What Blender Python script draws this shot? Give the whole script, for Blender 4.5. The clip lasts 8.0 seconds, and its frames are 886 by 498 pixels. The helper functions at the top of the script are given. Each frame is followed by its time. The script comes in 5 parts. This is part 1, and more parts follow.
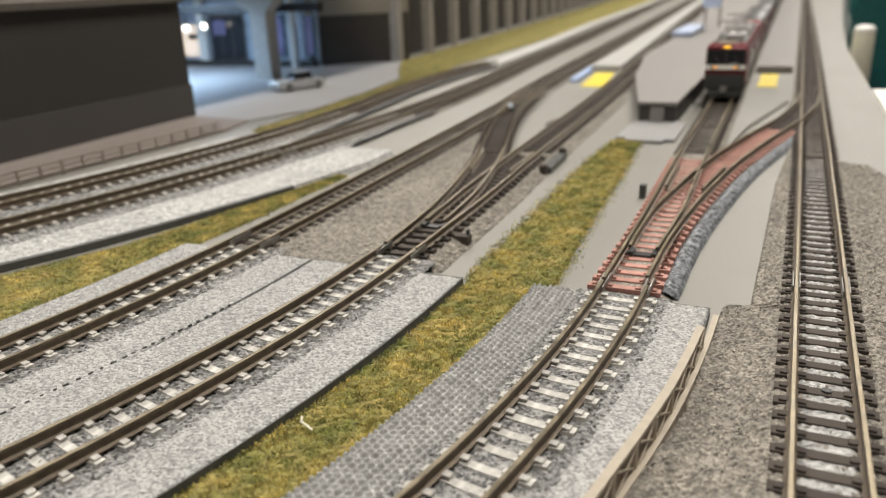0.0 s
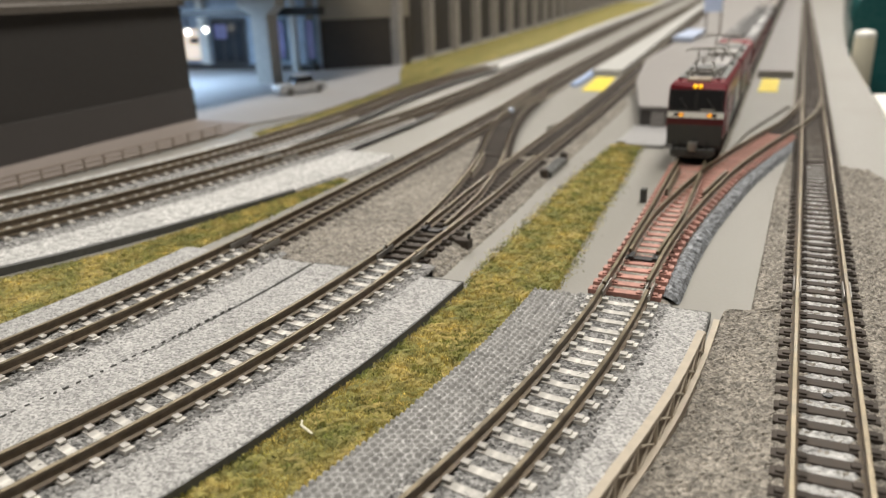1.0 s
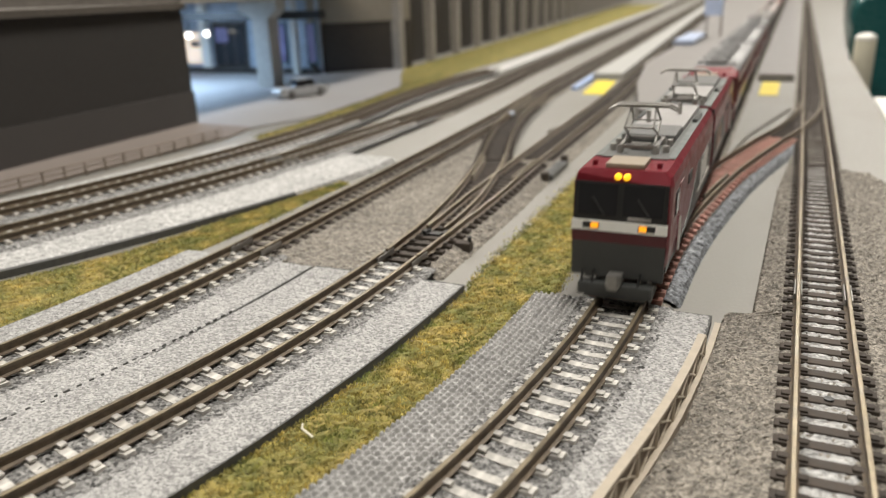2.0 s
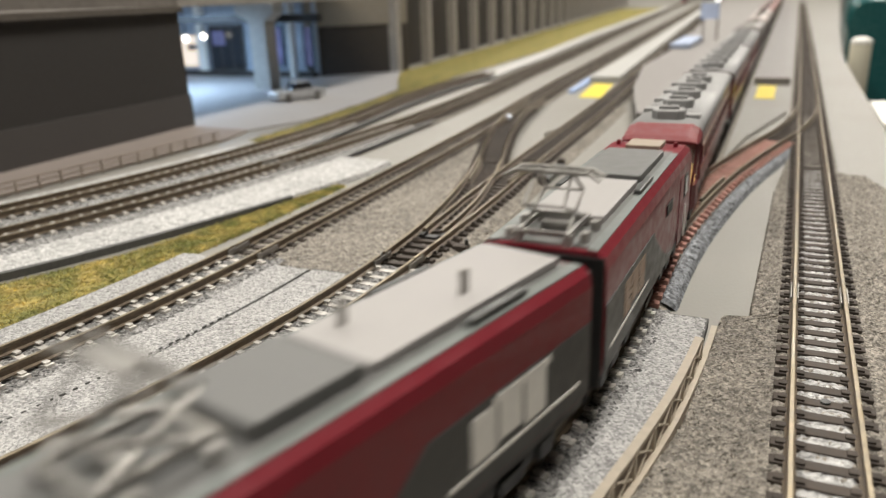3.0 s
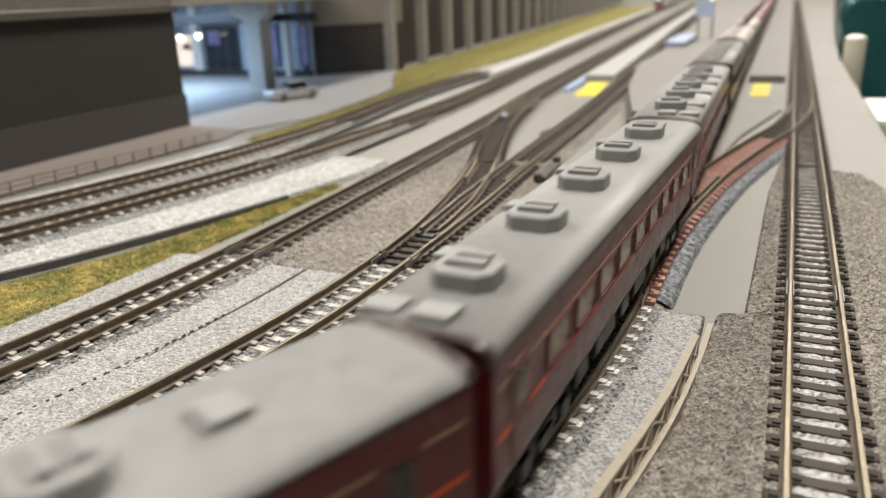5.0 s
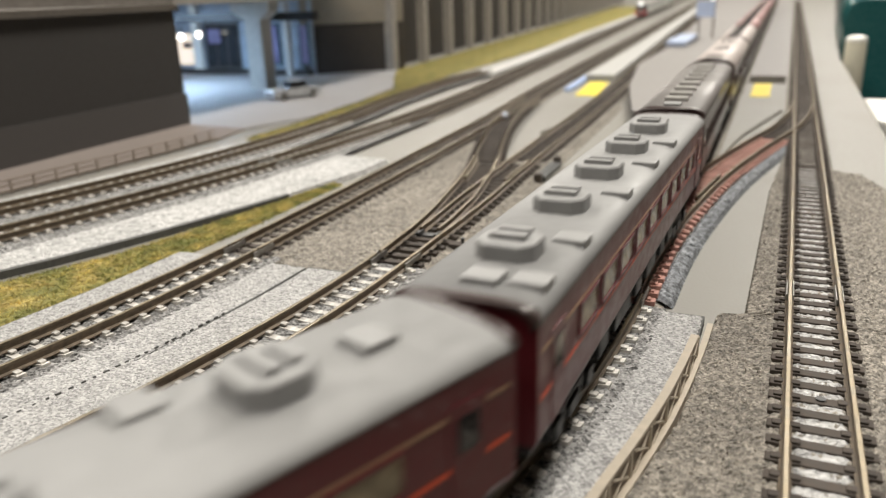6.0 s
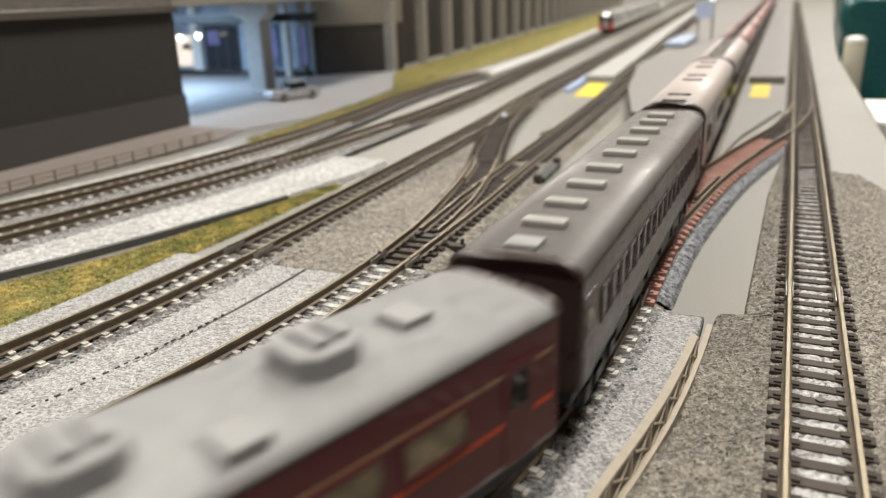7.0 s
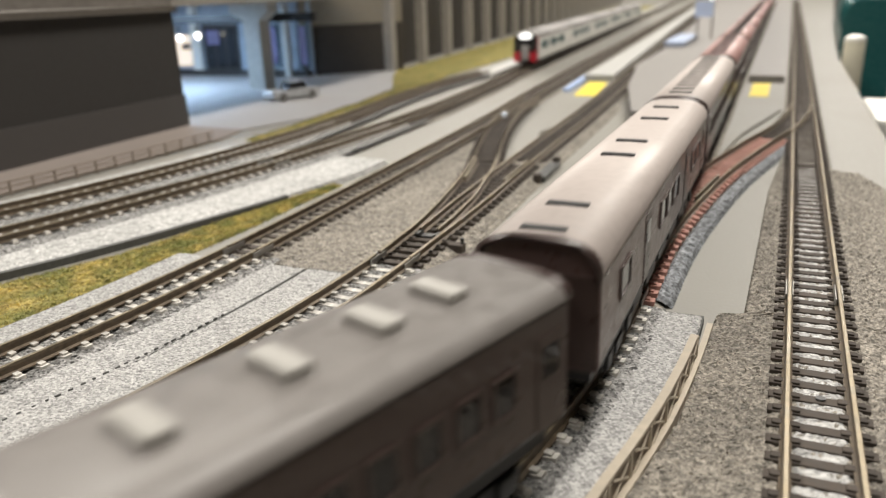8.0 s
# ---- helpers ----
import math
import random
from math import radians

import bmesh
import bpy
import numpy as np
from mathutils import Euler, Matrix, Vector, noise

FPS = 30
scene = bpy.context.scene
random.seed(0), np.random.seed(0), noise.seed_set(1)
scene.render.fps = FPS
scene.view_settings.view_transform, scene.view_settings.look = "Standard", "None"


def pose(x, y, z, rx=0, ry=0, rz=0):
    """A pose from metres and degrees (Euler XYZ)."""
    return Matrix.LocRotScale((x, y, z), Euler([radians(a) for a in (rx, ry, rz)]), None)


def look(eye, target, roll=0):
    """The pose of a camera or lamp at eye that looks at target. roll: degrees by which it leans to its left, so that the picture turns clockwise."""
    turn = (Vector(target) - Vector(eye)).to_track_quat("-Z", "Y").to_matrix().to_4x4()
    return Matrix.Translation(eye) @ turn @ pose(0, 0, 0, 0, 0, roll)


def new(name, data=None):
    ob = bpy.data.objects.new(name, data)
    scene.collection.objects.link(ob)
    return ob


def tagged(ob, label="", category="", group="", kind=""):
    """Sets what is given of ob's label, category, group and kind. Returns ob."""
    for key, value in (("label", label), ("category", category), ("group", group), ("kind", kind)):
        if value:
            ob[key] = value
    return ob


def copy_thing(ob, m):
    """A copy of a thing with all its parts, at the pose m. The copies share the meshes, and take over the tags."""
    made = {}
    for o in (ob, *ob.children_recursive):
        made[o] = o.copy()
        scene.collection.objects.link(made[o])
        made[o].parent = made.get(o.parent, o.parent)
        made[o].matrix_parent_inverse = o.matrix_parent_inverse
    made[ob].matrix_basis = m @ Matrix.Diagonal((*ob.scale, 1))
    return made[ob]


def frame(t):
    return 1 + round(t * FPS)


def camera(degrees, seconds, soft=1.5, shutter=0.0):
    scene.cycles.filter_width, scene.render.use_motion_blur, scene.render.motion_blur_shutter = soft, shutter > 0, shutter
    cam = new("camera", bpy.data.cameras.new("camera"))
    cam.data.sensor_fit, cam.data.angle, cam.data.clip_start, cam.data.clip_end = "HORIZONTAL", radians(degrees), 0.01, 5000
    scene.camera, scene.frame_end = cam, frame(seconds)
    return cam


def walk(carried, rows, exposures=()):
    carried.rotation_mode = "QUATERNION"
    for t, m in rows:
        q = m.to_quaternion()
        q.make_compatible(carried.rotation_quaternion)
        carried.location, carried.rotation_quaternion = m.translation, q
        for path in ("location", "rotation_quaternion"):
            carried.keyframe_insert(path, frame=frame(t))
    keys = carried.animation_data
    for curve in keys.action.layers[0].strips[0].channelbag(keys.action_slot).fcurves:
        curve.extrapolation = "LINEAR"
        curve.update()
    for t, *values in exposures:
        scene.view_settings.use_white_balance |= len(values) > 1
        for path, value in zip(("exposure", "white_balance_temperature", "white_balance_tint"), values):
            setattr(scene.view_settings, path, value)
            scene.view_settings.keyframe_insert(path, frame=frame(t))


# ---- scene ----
# A model railway in N gauge (9 mm between the rails). Plans are in millimetres, the world in metres.
MM = 0.001
RT = 5.0                      # height of the rail tops over the baseboard
EYE = (0.0, 0.0, 0.0643)

cam = camera(60.85, 8.0, 1.2, 0.5)
cam.data.dof.use_dof = True
cam.data.dof.focus_distance = 0.135
cam.data.dof.aperture_fstop = 22.0


def eye_pose(turn, down, lean):
    return pose(*EYE, 90 - down, 0, turn) @ pose(0, 0, 0, 0, 0, lean)


LOOKS = [
    (0.0, 24.66, 19.62, -2.06),
    (0.5, 24.72, 19.50, -2.02),
    (1.0, 24.70, 19.32, -1.95),
    (1.5, 24.82, 19.20, -2.01),
    (3.0, 24.50, 18.85, -1.89),
    (3.5, 24.42, 18.84, -1.91),
    (4.0, 24.22, 18.84, -1.89),
    (4.5, 24.18, 18.89, -2.09),
    (6.0, 24.21, 18.99, -1.88),
    (6.5, 24.17, 18.98, -1.88),
    (7.0, 24.16, 18.91, -1.93),
    (7.5, 24.15, 18.95, -2.03),
    (8.0, 24.16, 18.95, -2.03),
]
STOPS = [(0.0, -0.10), (1.5, -0.08), (3.0, 0.05), (4.5, 0.06), (6.0, 0.12), (8.0, 0.10)]
walk(cam, [(t, eye_pose(a, b, c)) for t, a, b, c in LOOKS], STOPS)

# ---- light: the ceiling lamps of the hall ----
world = bpy.data.worlds.new("hall")
scene.world = world
world.use_nodes = True
world.node_tree.nodes["Background"].inputs[0].default_value = (1.0, 0.96, 0.9, 1)
world.node_tree.nodes["Background"].inputs[1].default_value = 0.25


def ceiling_lamp(x, y, w, h, watts):
    d = bpy.data.lights.new("ceiling_light", "AREA")
    d.shape, d.size, d.size_y, d.energy, d.color = "RECTANGLE", w, h, watts, (1.0, 0.95, 0.87)
    ob = new("hall_light", d)
    ob.matrix_world = look((x, y, 1.60), (x, y, 0))
    return ob


for lx, watts in ((-1.45, 26), (0.22, 27)):
    for ly in (0.05, 1.75, 3.45):
        ceiling_lamp(lx, ly, 0.35, 1.3, watts)

# ---- materials ----


def material(name, base, rough=0.7, metal=0.0, vary=0.25, fine=900.0, broad=60.0, bump=0.0, bump_scale=1500.0,
             tint=None, tint_at=0.55, island=0.0, glow=0.0, glow_colour=None, each=0.0, coat=0.0, cells=0.0, cell_scale=1700.0):
    """A surface with grain at two scales: fine and broad are noise scales per metre; tint is a second colour in patches."""
    m = bpy.data.materials.new(name)
    m.use_nodes = True
    nt = m.node_tree
    b = nt.nodes["Principled BSDF"]
    b.inputs["Metallic"].default_value = metal
    b.inputs["Coat Weight"].default_value = coat
    tc = nt.nodes.new("ShaderNodeTexCoord")

    def noise_node(scale, detail):
        n = nt.nodes.new("ShaderNodeTexNoise")
        n.inputs["Scale"].default_value, n.inputs["Detail"].default_value = scale, detail
        nt.links.new(tc.outputs["Object"], n.inputs["Vector"])
        return n.outputs["Fac"]

    def blend(kind, fac, a, c):
        n = nt.nodes.new("ShaderNodeMix")
        n.data_type, n.blend_type = "RGBA", kind
        for sock, v in ((n.inputs[0], fac), (n.inputs[6], a), (n.inputs[7], c)):
            if hasattr(v, "links"):
                nt.links.new(v, sock)
            else:
                sock.default_value = v
        return n.outputs[2]

    def ramp(fac, lo, hi, a, c):
        n = nt.nodes.new("ShaderNodeMapRange")
        n.inputs[1].default_value, n.inputs[2].default_value = lo, hi
        n.inputs[3].default_value, n.inputs[4].default_value = a, c
        nt.links.new(fac, n.inputs[0])
        return n.outputs[0]

    f1, f2 = noise_node(fine, 3), noise_node(broad, 2)
    col = (*base, 1)
    if tint:
        col = blend("MIX", ramp(f2, tint_at - 0.12, tint_at + 0.12, 0, 1), col, (*tint, 1))
    v1 = ramp(f1, 0.3, 0.7, 1 - vary, 1 + vary)
    v2 = ramp(f2, 0.3, 0.7, 1 - vary * 0.4, 1 + vary * 0.4)
    col = blend("MULTIPLY", 1.0, col, v1)
    col = blend("MULTIPLY", 1.0, col, v2)
    if cells:
        n = nt.nodes.new("ShaderNodeTexVoronoi")
        n.inputs["Scale"].default_value = cell_scale
        nt.links.new(tc.outputs["Object"], n.inputs["Vector"])
        h = nt.nodes.new("ShaderNodeSeparateColor")
        nt.links.new(n.outputs["Color"], h.inputs[0])
        col = blend("MULTIPLY", 1.0, col, ramp(h.outputs[0], 0, 1, 1 - cells, 1 + cells))
    if island:
        g = nt.nodes.new("ShaderNodeNewGeometry")
        col = blend("MULTIPLY", 1.0, col, ramp(g.outputs["Random Per Island"], 0, 1, 1 - island, 1 + island))
    if each:
        g = nt.nodes.new("ShaderNodeObjectInfo")
        col = blend("MULTIPLY", 1.0, col, ramp(g.outputs["Random"], 0, 1, 1 - each, 1 + each))
    nt.links.new(col, b.inputs["Base Color"])
    nt.links.new(ramp(f1, 0.3, 0.7, max(0.02, rough - 0.1), min(1, rough + 0.1)), b.inputs["Roughness"])
    if bump:
        n = nt.nodes.new("ShaderNodeBump")
        n.inputs["Strength"].default_value, n.inputs["Distance"].default_value = 1.0, bump * MM
        nt.links.new(noise_node(bump_scale, 2), n.inputs["Height"])
        nt.links.new(n.outputs[0], b.inputs["Normal"])
    if glow:
        b.inputs["Emission Color"].default_value = (*(glow_colour or base), 1)
        b.inputs["Emission Strength"].default_value = glow
    return m


def glass_material(name, base, alpha):
    m = material(name, base, 0.05, 0, 0.05)
    m.node_tree.nodes["Principled BSDF"].inputs["Alpha"].default_value = alpha
    return m


M = {}
M["board"] = material("painted_board", (0.245, 0.235, 0.21), 0.5, 0, 0.08, 700, 14, 0.05, 1200, (0.215, 0.203, 0.175), 0.6)
M["gravel"] = material("fine_grey_brown_ballast", (0.235, 0.213, 0.182), 0.85, 0, 0.3, 500, 40, 0.25, 2200, cells=0.55, cell_scale=2500)
M["gravel_light"] = material("pale_grey_ballast", (0.42, 0.415, 0.405), 0.7, 0, 0.25, 600, 40, 0.3, 1600, cells=0.4, cell_scale=1700)
M["gravel_dark"] = material("grey_ballast", (0.20, 0.196, 0.19), 0.6, 0, 0.3, 500, 50, 0.3, 2000, cells=0.85, cell_scale=2100)
M["bed_top"] = material("moulded_ballast_sheet", (0.335, 0.33, 0.322), 0.5, 0, 0.15, 500, 40, 0.2, 2400, cells=0.5, cell_scale=2600)
M["bed_edge"] = material("dark_foam_edge", (0.10, 0.10, 0.095), 0.8, 0, 0.2, 900, 60)
M["grass"] = material("flock_turf", (0.285, 0.305, 0.095), 0.9, 0, 0.45, 520, 150, 0, 0, (0.53, 0.43, 0.15), 0.50, island=0.6)
M["grass_olive"] = material("olive_flock_turf", (0.17, 0.165, 0.055), 0.9, 0, 0.45, 520, 150, 0, 0, (0.27, 0.225, 0.085), 0.50, island=0.6)
M["grass_base"] = material("turf_base", (0.20, 0.195, 0.058), 0.95, 0, 0.4, 900, 120, 0.4, 900, (0.31, 0.24, 0.075), 0.52)
M["rail_top"] = material("worn_brassy_rail", (0.205, 0.168, 0.112), 0.4, 0.5, 0.35, 300, 60)
M["rail_side"] = material("rusty_rail_side", (0.12, 0.09, 0.06), 0.5, 0.2, 0.3, 700, 40, 0.05, 900)
M["sleeper_brown"] = material("dark_brown_plastic_sleeper", (0.058, 0.046, 0.037), 0.8, 0, 0.2, 900, 100, 0.05, 1500, each=0.2)
M["sleeper_pale"] = material("dusted_concrete_sleeper", (0.51, 0.49, 0.455), 0.7, 0, 0.35, 700, 160, 0.05, 1500, each=0.12)
M["sleeper_pink"] = material("salmon_primed_sleeper", (0.46, 0.235, 0.19), 0.65, 0, 0.2, 900, 90, each=0.12)
M["black"] = material("black_plastic", (0.018, 0.018, 0.018), 0.45, 0, 0.2, 700, 50)
M["steel"] = material("nickel_silver", (0.33, 0.32, 0.30), 0.42, 0.8, 0.15, 500, 40)
M["wall_dark"] = material("dark_grey_painted_wall", (0.036, 0.0325, 0.030), 0.7, 0, 0.12, 500, 12, 0.05, 600)
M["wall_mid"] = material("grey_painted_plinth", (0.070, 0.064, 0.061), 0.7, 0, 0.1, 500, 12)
M["viaduct_wall"] = material("dark_brown_viaduct_wall", (0.055, 0.047, 0.04), 0.75, 0, 0.2, 300, 25)
M["pillar"] = material("weathered_grey_pillar", (0.33, 0.305, 0.275), 0.75, 0, 0.15, 300, 25)
M["concrete"] = material("pale_concrete", (0.50, 0.49, 0.46), 0.75, 0, 0.12, 500, 25, 0.06, 700)
M["concrete_brown"] = material("brownish_concrete", (0.105, 0.09, 0.075), 0.75, 0, 0.15, 500, 25, 0.06, 700)
M["pavement"] = material("pinkish_brown_pavement", (0.225, 0.19, 0.17), 0.8, 0, 0.1, 700, 20)
M["road"] = material("pale_grey_road", (0.31, 0.30, 0.295), 0.7, 0, 0.08, 700, 18)
M["platform_plate"] = material("pale_grey_plastic", (0.33, 0.325, 0.325), 0.4, 0, 0.05, 500, 15)
M["platform"] = material("grey_platform_plastic", (0.255, 0.24, 0.228), 0.5, 0, 0.05, 500, 15)
# paler than the grey platform: the light glare is put into the colour
M["platform_glare"] = material("glare_pale_platform", (0.44, 0.435, 0.415), 0.5, 0, 0.05, 500, 15)
M["yellow"] = material("yellow_paint", (0.75, 0.60, 0.04), 0.5, 0, 0.08, 500, 40)
M["white"] = material("white_paint", (0.86, 0.85, 0.80), 0.45, 0, 0.04, 500, 40)
M["maroon"] = material("maroon_paint", (0.10, 0.010, 0.015), 0.38, 0, 0.06, 500, 40, coat=0.15)
M["red"] = material("crimson_paint", (0.175, 0.007, 0.017), 0.38, 0, 0.06, 500, 40, coat=0.15)
M["loco_grey"] = material("dark_grey_paint", (0.055, 0.057, 0.055), 0.42, 0, 0.06, 500, 40)
M["roof_grey"] = material("grey_roof_paint", (0.29, 0.288, 0.283), 0.5, 0, 0.06, 500, 30)
M["roof_pale"] = material("pale_roof_plastic", (0.34, 0.325, 0.315), 0.55, 0, 0.05, 500, 30)
M["roof_brown"] = material("dark_brown_grey_roof", (0.19, 0.175, 0.165), 0.42, 0, 0.06, 500, 30)
M["roof_tan"] = material("pale_pinkish_roof", (0.50, 0.44, 0.41), 0.45, 0, 0.05, 500, 30)
M["brown"] = material("dark_brown_paint", (0.058, 0.038, 0.034), 0.35, 0, 0.06, 500, 40, coat=0.15)
M["brown_tan"] = material("faded_brown_paint", (0.13, 0.085, 0.078), 0.35, 0, 0.06, 500, 40, coat=0.2)
M["vent"] = material("ventilator_grey", (0.35, 0.335, 0.31), 0.5, 0, 0.06, 500, 40)
M["orange"] = material("orange_line", (0.50, 0.06, 0.02), 0.4, 0, 0.05, 500, 40)
M["gold"] = material("gold_line", (0.32, 0.20, 0.12), 0.35, 0.3, 0.05, 500, 40)
M["hatch"] = material("dusty_tan_hatch", (0.33, 0.275, 0.21), 0.55, 0, 0.08, 600, 30)
M["web"] = material("brown_fence_web", (0.20, 0.155, 0.115), 0.7, 0, 0.3, 500, 90)
M["beige"] = material("beige_plastic", (0.43, 0.37, 0.29), 0.55, 0, 0.08, 600, 30, 0.05, 900)
M["window"] = material("window_glass", (0.02, 0.02, 0.022), 0.06, 0, 0.05)
M["window_warm"] = material("curtained_window", (0.23, 0.185, 0.115), 0.18, 0, 0.4, 350, 120)
M["lamp_orange"] = material("lit_orange_lamp", (1.0, 0.42, 0.03), 0.3, 0, 0, glow=1.0, glow_colour=(1.0, 0.36, 0.01))
M["lamp_yellow"] = material("lit_yellow_lamp", (1.0, 0.7, 0.05), 0.3, 0, 0, glow=1.3, glow_colour=(1.0, 0.5, 0.01))
M["lamp_white"] = material("lit_white_lamp", (1, 0.97, 0.9), 0.3, 0, 0, glow=9.0, glow_colour=(1, 0.95, 0.85))
M["lounge"] = material("lit_lounge", (0.8, 0.55, 0.2), 0.5, 0, 0.2, 300, 80, glow=0.5, glow_colour=(1.0, 0.62, 0.2))
M["teal"] = material("teal_paint", (0.01, 0.085, 0.085), 0.3, 0, 0.06, 400, 30)
M["cream"] = material("cream_plastic", (0.70, 0.66, 0.52), 0.5, 0, 0.05, 400, 30)
M["shoulder"] = material("bluish_grey_ballast", (0.20, 0.21, 0.225), 0.6, 0, 0.3, 600, 50, 0.35, 1500, cells=0.6, cell_scale=1500)
M["pebble"] = material("grey_pebble_sheet", (0.29, 0.285, 0.275), 0.3, 0, 0.12, 500, 50)
M["railing"] = material("brownish_railing_plastic", (0.27, 0.22, 0.18), 0.6, 0, 0.1, 500, 40)
M["tan"] = material("tan_parapet_paint", (0.27, 0.24, 0.195), 0.7, 0, 0.08, 300, 20)
M["lit_shop"] = material("lit_shop_interior", (0.9, 0.75, 0.6), 0.6, 0, 0.2, 60, 30, glow=0.75, glow_colour=(1.0, 0.80, 0.62))
# weak blue emission that gives window panes the bluish light
M["blue_glow"] = material("bluish_glow", (0.10, 0.10, 0.22), 0.3, 0, 0.3, 90, 40, glow=0.14, glow_colour=(0.33, 0.36, 0.62))
M["roof_deck"] = material("dusty_roof_deck", (0.14, 0.14, 0.135), 0.55, 0, 0.12, 400, 60)
M["floor"] = material("hall_floor", (0.22, 0.2, 0.18), 0.6, 0, 0.1, 8, 1)
M["hall"] = material("hall_wall", (0.30, 0.285, 0.265), 0.8, 0, 0.05, 8, 1)
M["shop"] = material("bluish_shop_wall", (0.36, 0.42, 0.5), 0.6, 0, 0.15, 200, 40)

# ---- building helpers (millimetres) ----


def part(name, bm, mat, parent=None, label="", smooth=False):
    """One mesh object out of a bmesh in millimetres, under its parent."""
    me = bpy.data.meshes.new(name)
    bm.transform(Matrix.Scale(MM, 4))
    bmesh.ops.recalc_face_normals(bm, faces=bm.faces)
    bm.to_mesh(me)
    bm.free()
    if smooth:
        for p in me.polygons:
            p.use_smooth = True
    for m in (mat if isinstance(mat, (list, tuple)) else [mat]):
        me.materials.append(m)
    ob = new(name, me)
    if parent is not None:
        ob.parent = parent
    if label:
        ob["label"] = label
    return ob


def share(name, me, parent, m, label=""):
    """One more object on the same mesh at the pose m."""
    ob = new(name, me)
    ob.parent = parent
    ob.matrix_basis = m
    if label:
        ob["label"] = label
    return ob


def thing(name, label, category, group="", kind="", at=None):
    ob = new(name)
    ob.empty_display_size = 0.01
    if at is not None:
        ob.matrix_basis = at
    return tagged(ob, label, category, group, kind)


def raw(name, verts, faces, mat, parent=None, label="", smooth=False):
    me = bpy.data.meshes.new(name)
    me.from_pydata((np.asarray(verts, float) * MM).tolist(), [], faces)
    me.materials.append(mat)
    if smooth:
        me.polygons.foreach_set("use_smooth", [True] * len(me.polygons))
    me.update()
    ob = new(name, me)
    if parent is not None:
        ob.parent = parent
    if label:
        ob["label"] = label
    return ob


def box(bm, x, y, z, sx, sy, sz, bevel=0.0, taper=1.0):
    """A box centred in x and y that stands on z; taper shrinks its top."""
    r = bmesh.ops.create_cube(bm, size=1)
    for v in r["verts"]:
        k = taper if v.co.z > 0 else 1.0
        v.co = Vector((x + v.co.x * sx * k, y + v.co.y * sy * k, z + (v.co.z + 0.5) * sz))
    if bevel:
        es = {e for v in r["verts"] for e in v.link_edges}
        bmesh.ops.bevel(bm, geom=list(es), offset=bevel, segments=2, affect="EDGES", profile=0.6)
    return bm


def rod(bm, a, b, r, seg=8):
    a, b = Vector(a), Vector(b)
    d = b - a
    m = Matrix.Translation((a + b) / 2) @ d.to_track_quat("Z", "Y").to_matrix().to_4x4()
    bmesh.ops.create_cone(bm, cap_ends=True, segments=seg, radius1=r, radius2=r, depth=d.length, matrix=m)
    return bm


def prism(bm, outline, z0, z1):
    """A slab over a closed outline of (x, y)."""
    lo = [bm.verts.new((x, y, z0)) for x, y in outline]
    hi = [bm.verts.new((x, y, z1)) for x, y in outline]
    n = len(outline)
    bm.faces.new(hi)
    bm.faces.new(lo[::-1])
    for i in range(n):
        bm.faces.new((lo[i], lo[(i + 1) % n], hi[(i + 1) % n], hi[i]))
    return bm


def loft(bm, rows, caps=True, closed=True):
    """A skin over rows of points, each row a closed ring."""
    vs = [[bm.verts.new(p) for p in r] for r in rows]
    n = len(vs[0])
    for a, b in zip(vs, vs[1:]):
        for i in range(n if closed else n - 1):
            bm.faces.new((a[i], a[(i + 1) % n], b[(i + 1) % n], b[i]))
    if caps:
        bm.faces.new(vs[0][::-1])
        bm.faces.new(vs[-1])
    return bm


# ---- ways of the tracks, in the plan ----


def spline(pts, step=2.0):
    """A smooth line through a few points."""
    p = np.array(pts, float)
    p = np.vstack([2 * p[0] - p[1], p, 2 * p[-1] - p[-2]])
    out = []
    for i in range(1, len(p) - 2):
        n = max(2, int(np.hypot(*(p[i + 1] - p[i])) / step))
        for u in np.linspace(0, 1, n, endpoint=False):
            a, b, c, d = p[i - 1:i + 3]
            out.append(0.5 * (2 * b + (c - a) * u + (2 * a - 5 * b + 4 * c - d) * u * u + (3 * b - a - 3 * c + d) * u ** 3))
    out.append(p[-2])
    return np.array(out)


def bent(x0, y0, radius, back, ahead):
    """A way that comes in on an arc, whose tangent point is (x0, y0), and goes on through the points ahead."""
    first = np.array(ahead[0], float) - (x0, y0)
    u = first / np.hypot(*first)
    left = np.array((-u[1], u[0]))
    arc = []
    for s in np.linspace(back, 0, int(back / 3) + 1):
        a = s / radius
        arc.append(np.array((x0, y0)) - u * radius * math.sin(a) + left * radius * (1 - math.cos(a)))
    return np.vstack([arc[:-1], spline([(x0, y0)] + list(ahead), 3.0)])


class Way:
    """A line in the plan with its length, so that a place s along it can be asked for."""

    def __init__(self, pts):
        self.p = np.asarray(pts, float)
        self.s = np.concatenate([[0], np.cumsum(np.hypot(*np.diff(self.p, axis=0).T))])

    def at(self, s):
        i = int(np.clip(np.searchsorted(self.s, s) - 1, 0, len(self.s) - 2))
        k = (s - self.s[i]) / (self.s[i + 1] - self.s[i])
        return self.p[i] + k * (self.p[i + 1] - self.p[i])

    def heading(self, s):
        d = self.at(s + 1.5) - self.at(s - 1.5)
        return math.atan2(d[1], d[0])

    def s_at_y(self, y):
        k = int(np.argmin(self.p[:, 1]))
        return float(np.interp(y, self.p[k:, 1], self.s[k:]))

    def side(self, s, off):
        """The point off to the right of the way."""
        a = self.heading(s)
        return self.at(s) + off * np.array((math.sin(a), -math.cos(a)))

    def cut(self, y0, y1, step):
        return np.arange(self.s_at_y(y0), self.s_at_y(y1) + 0.01, step)


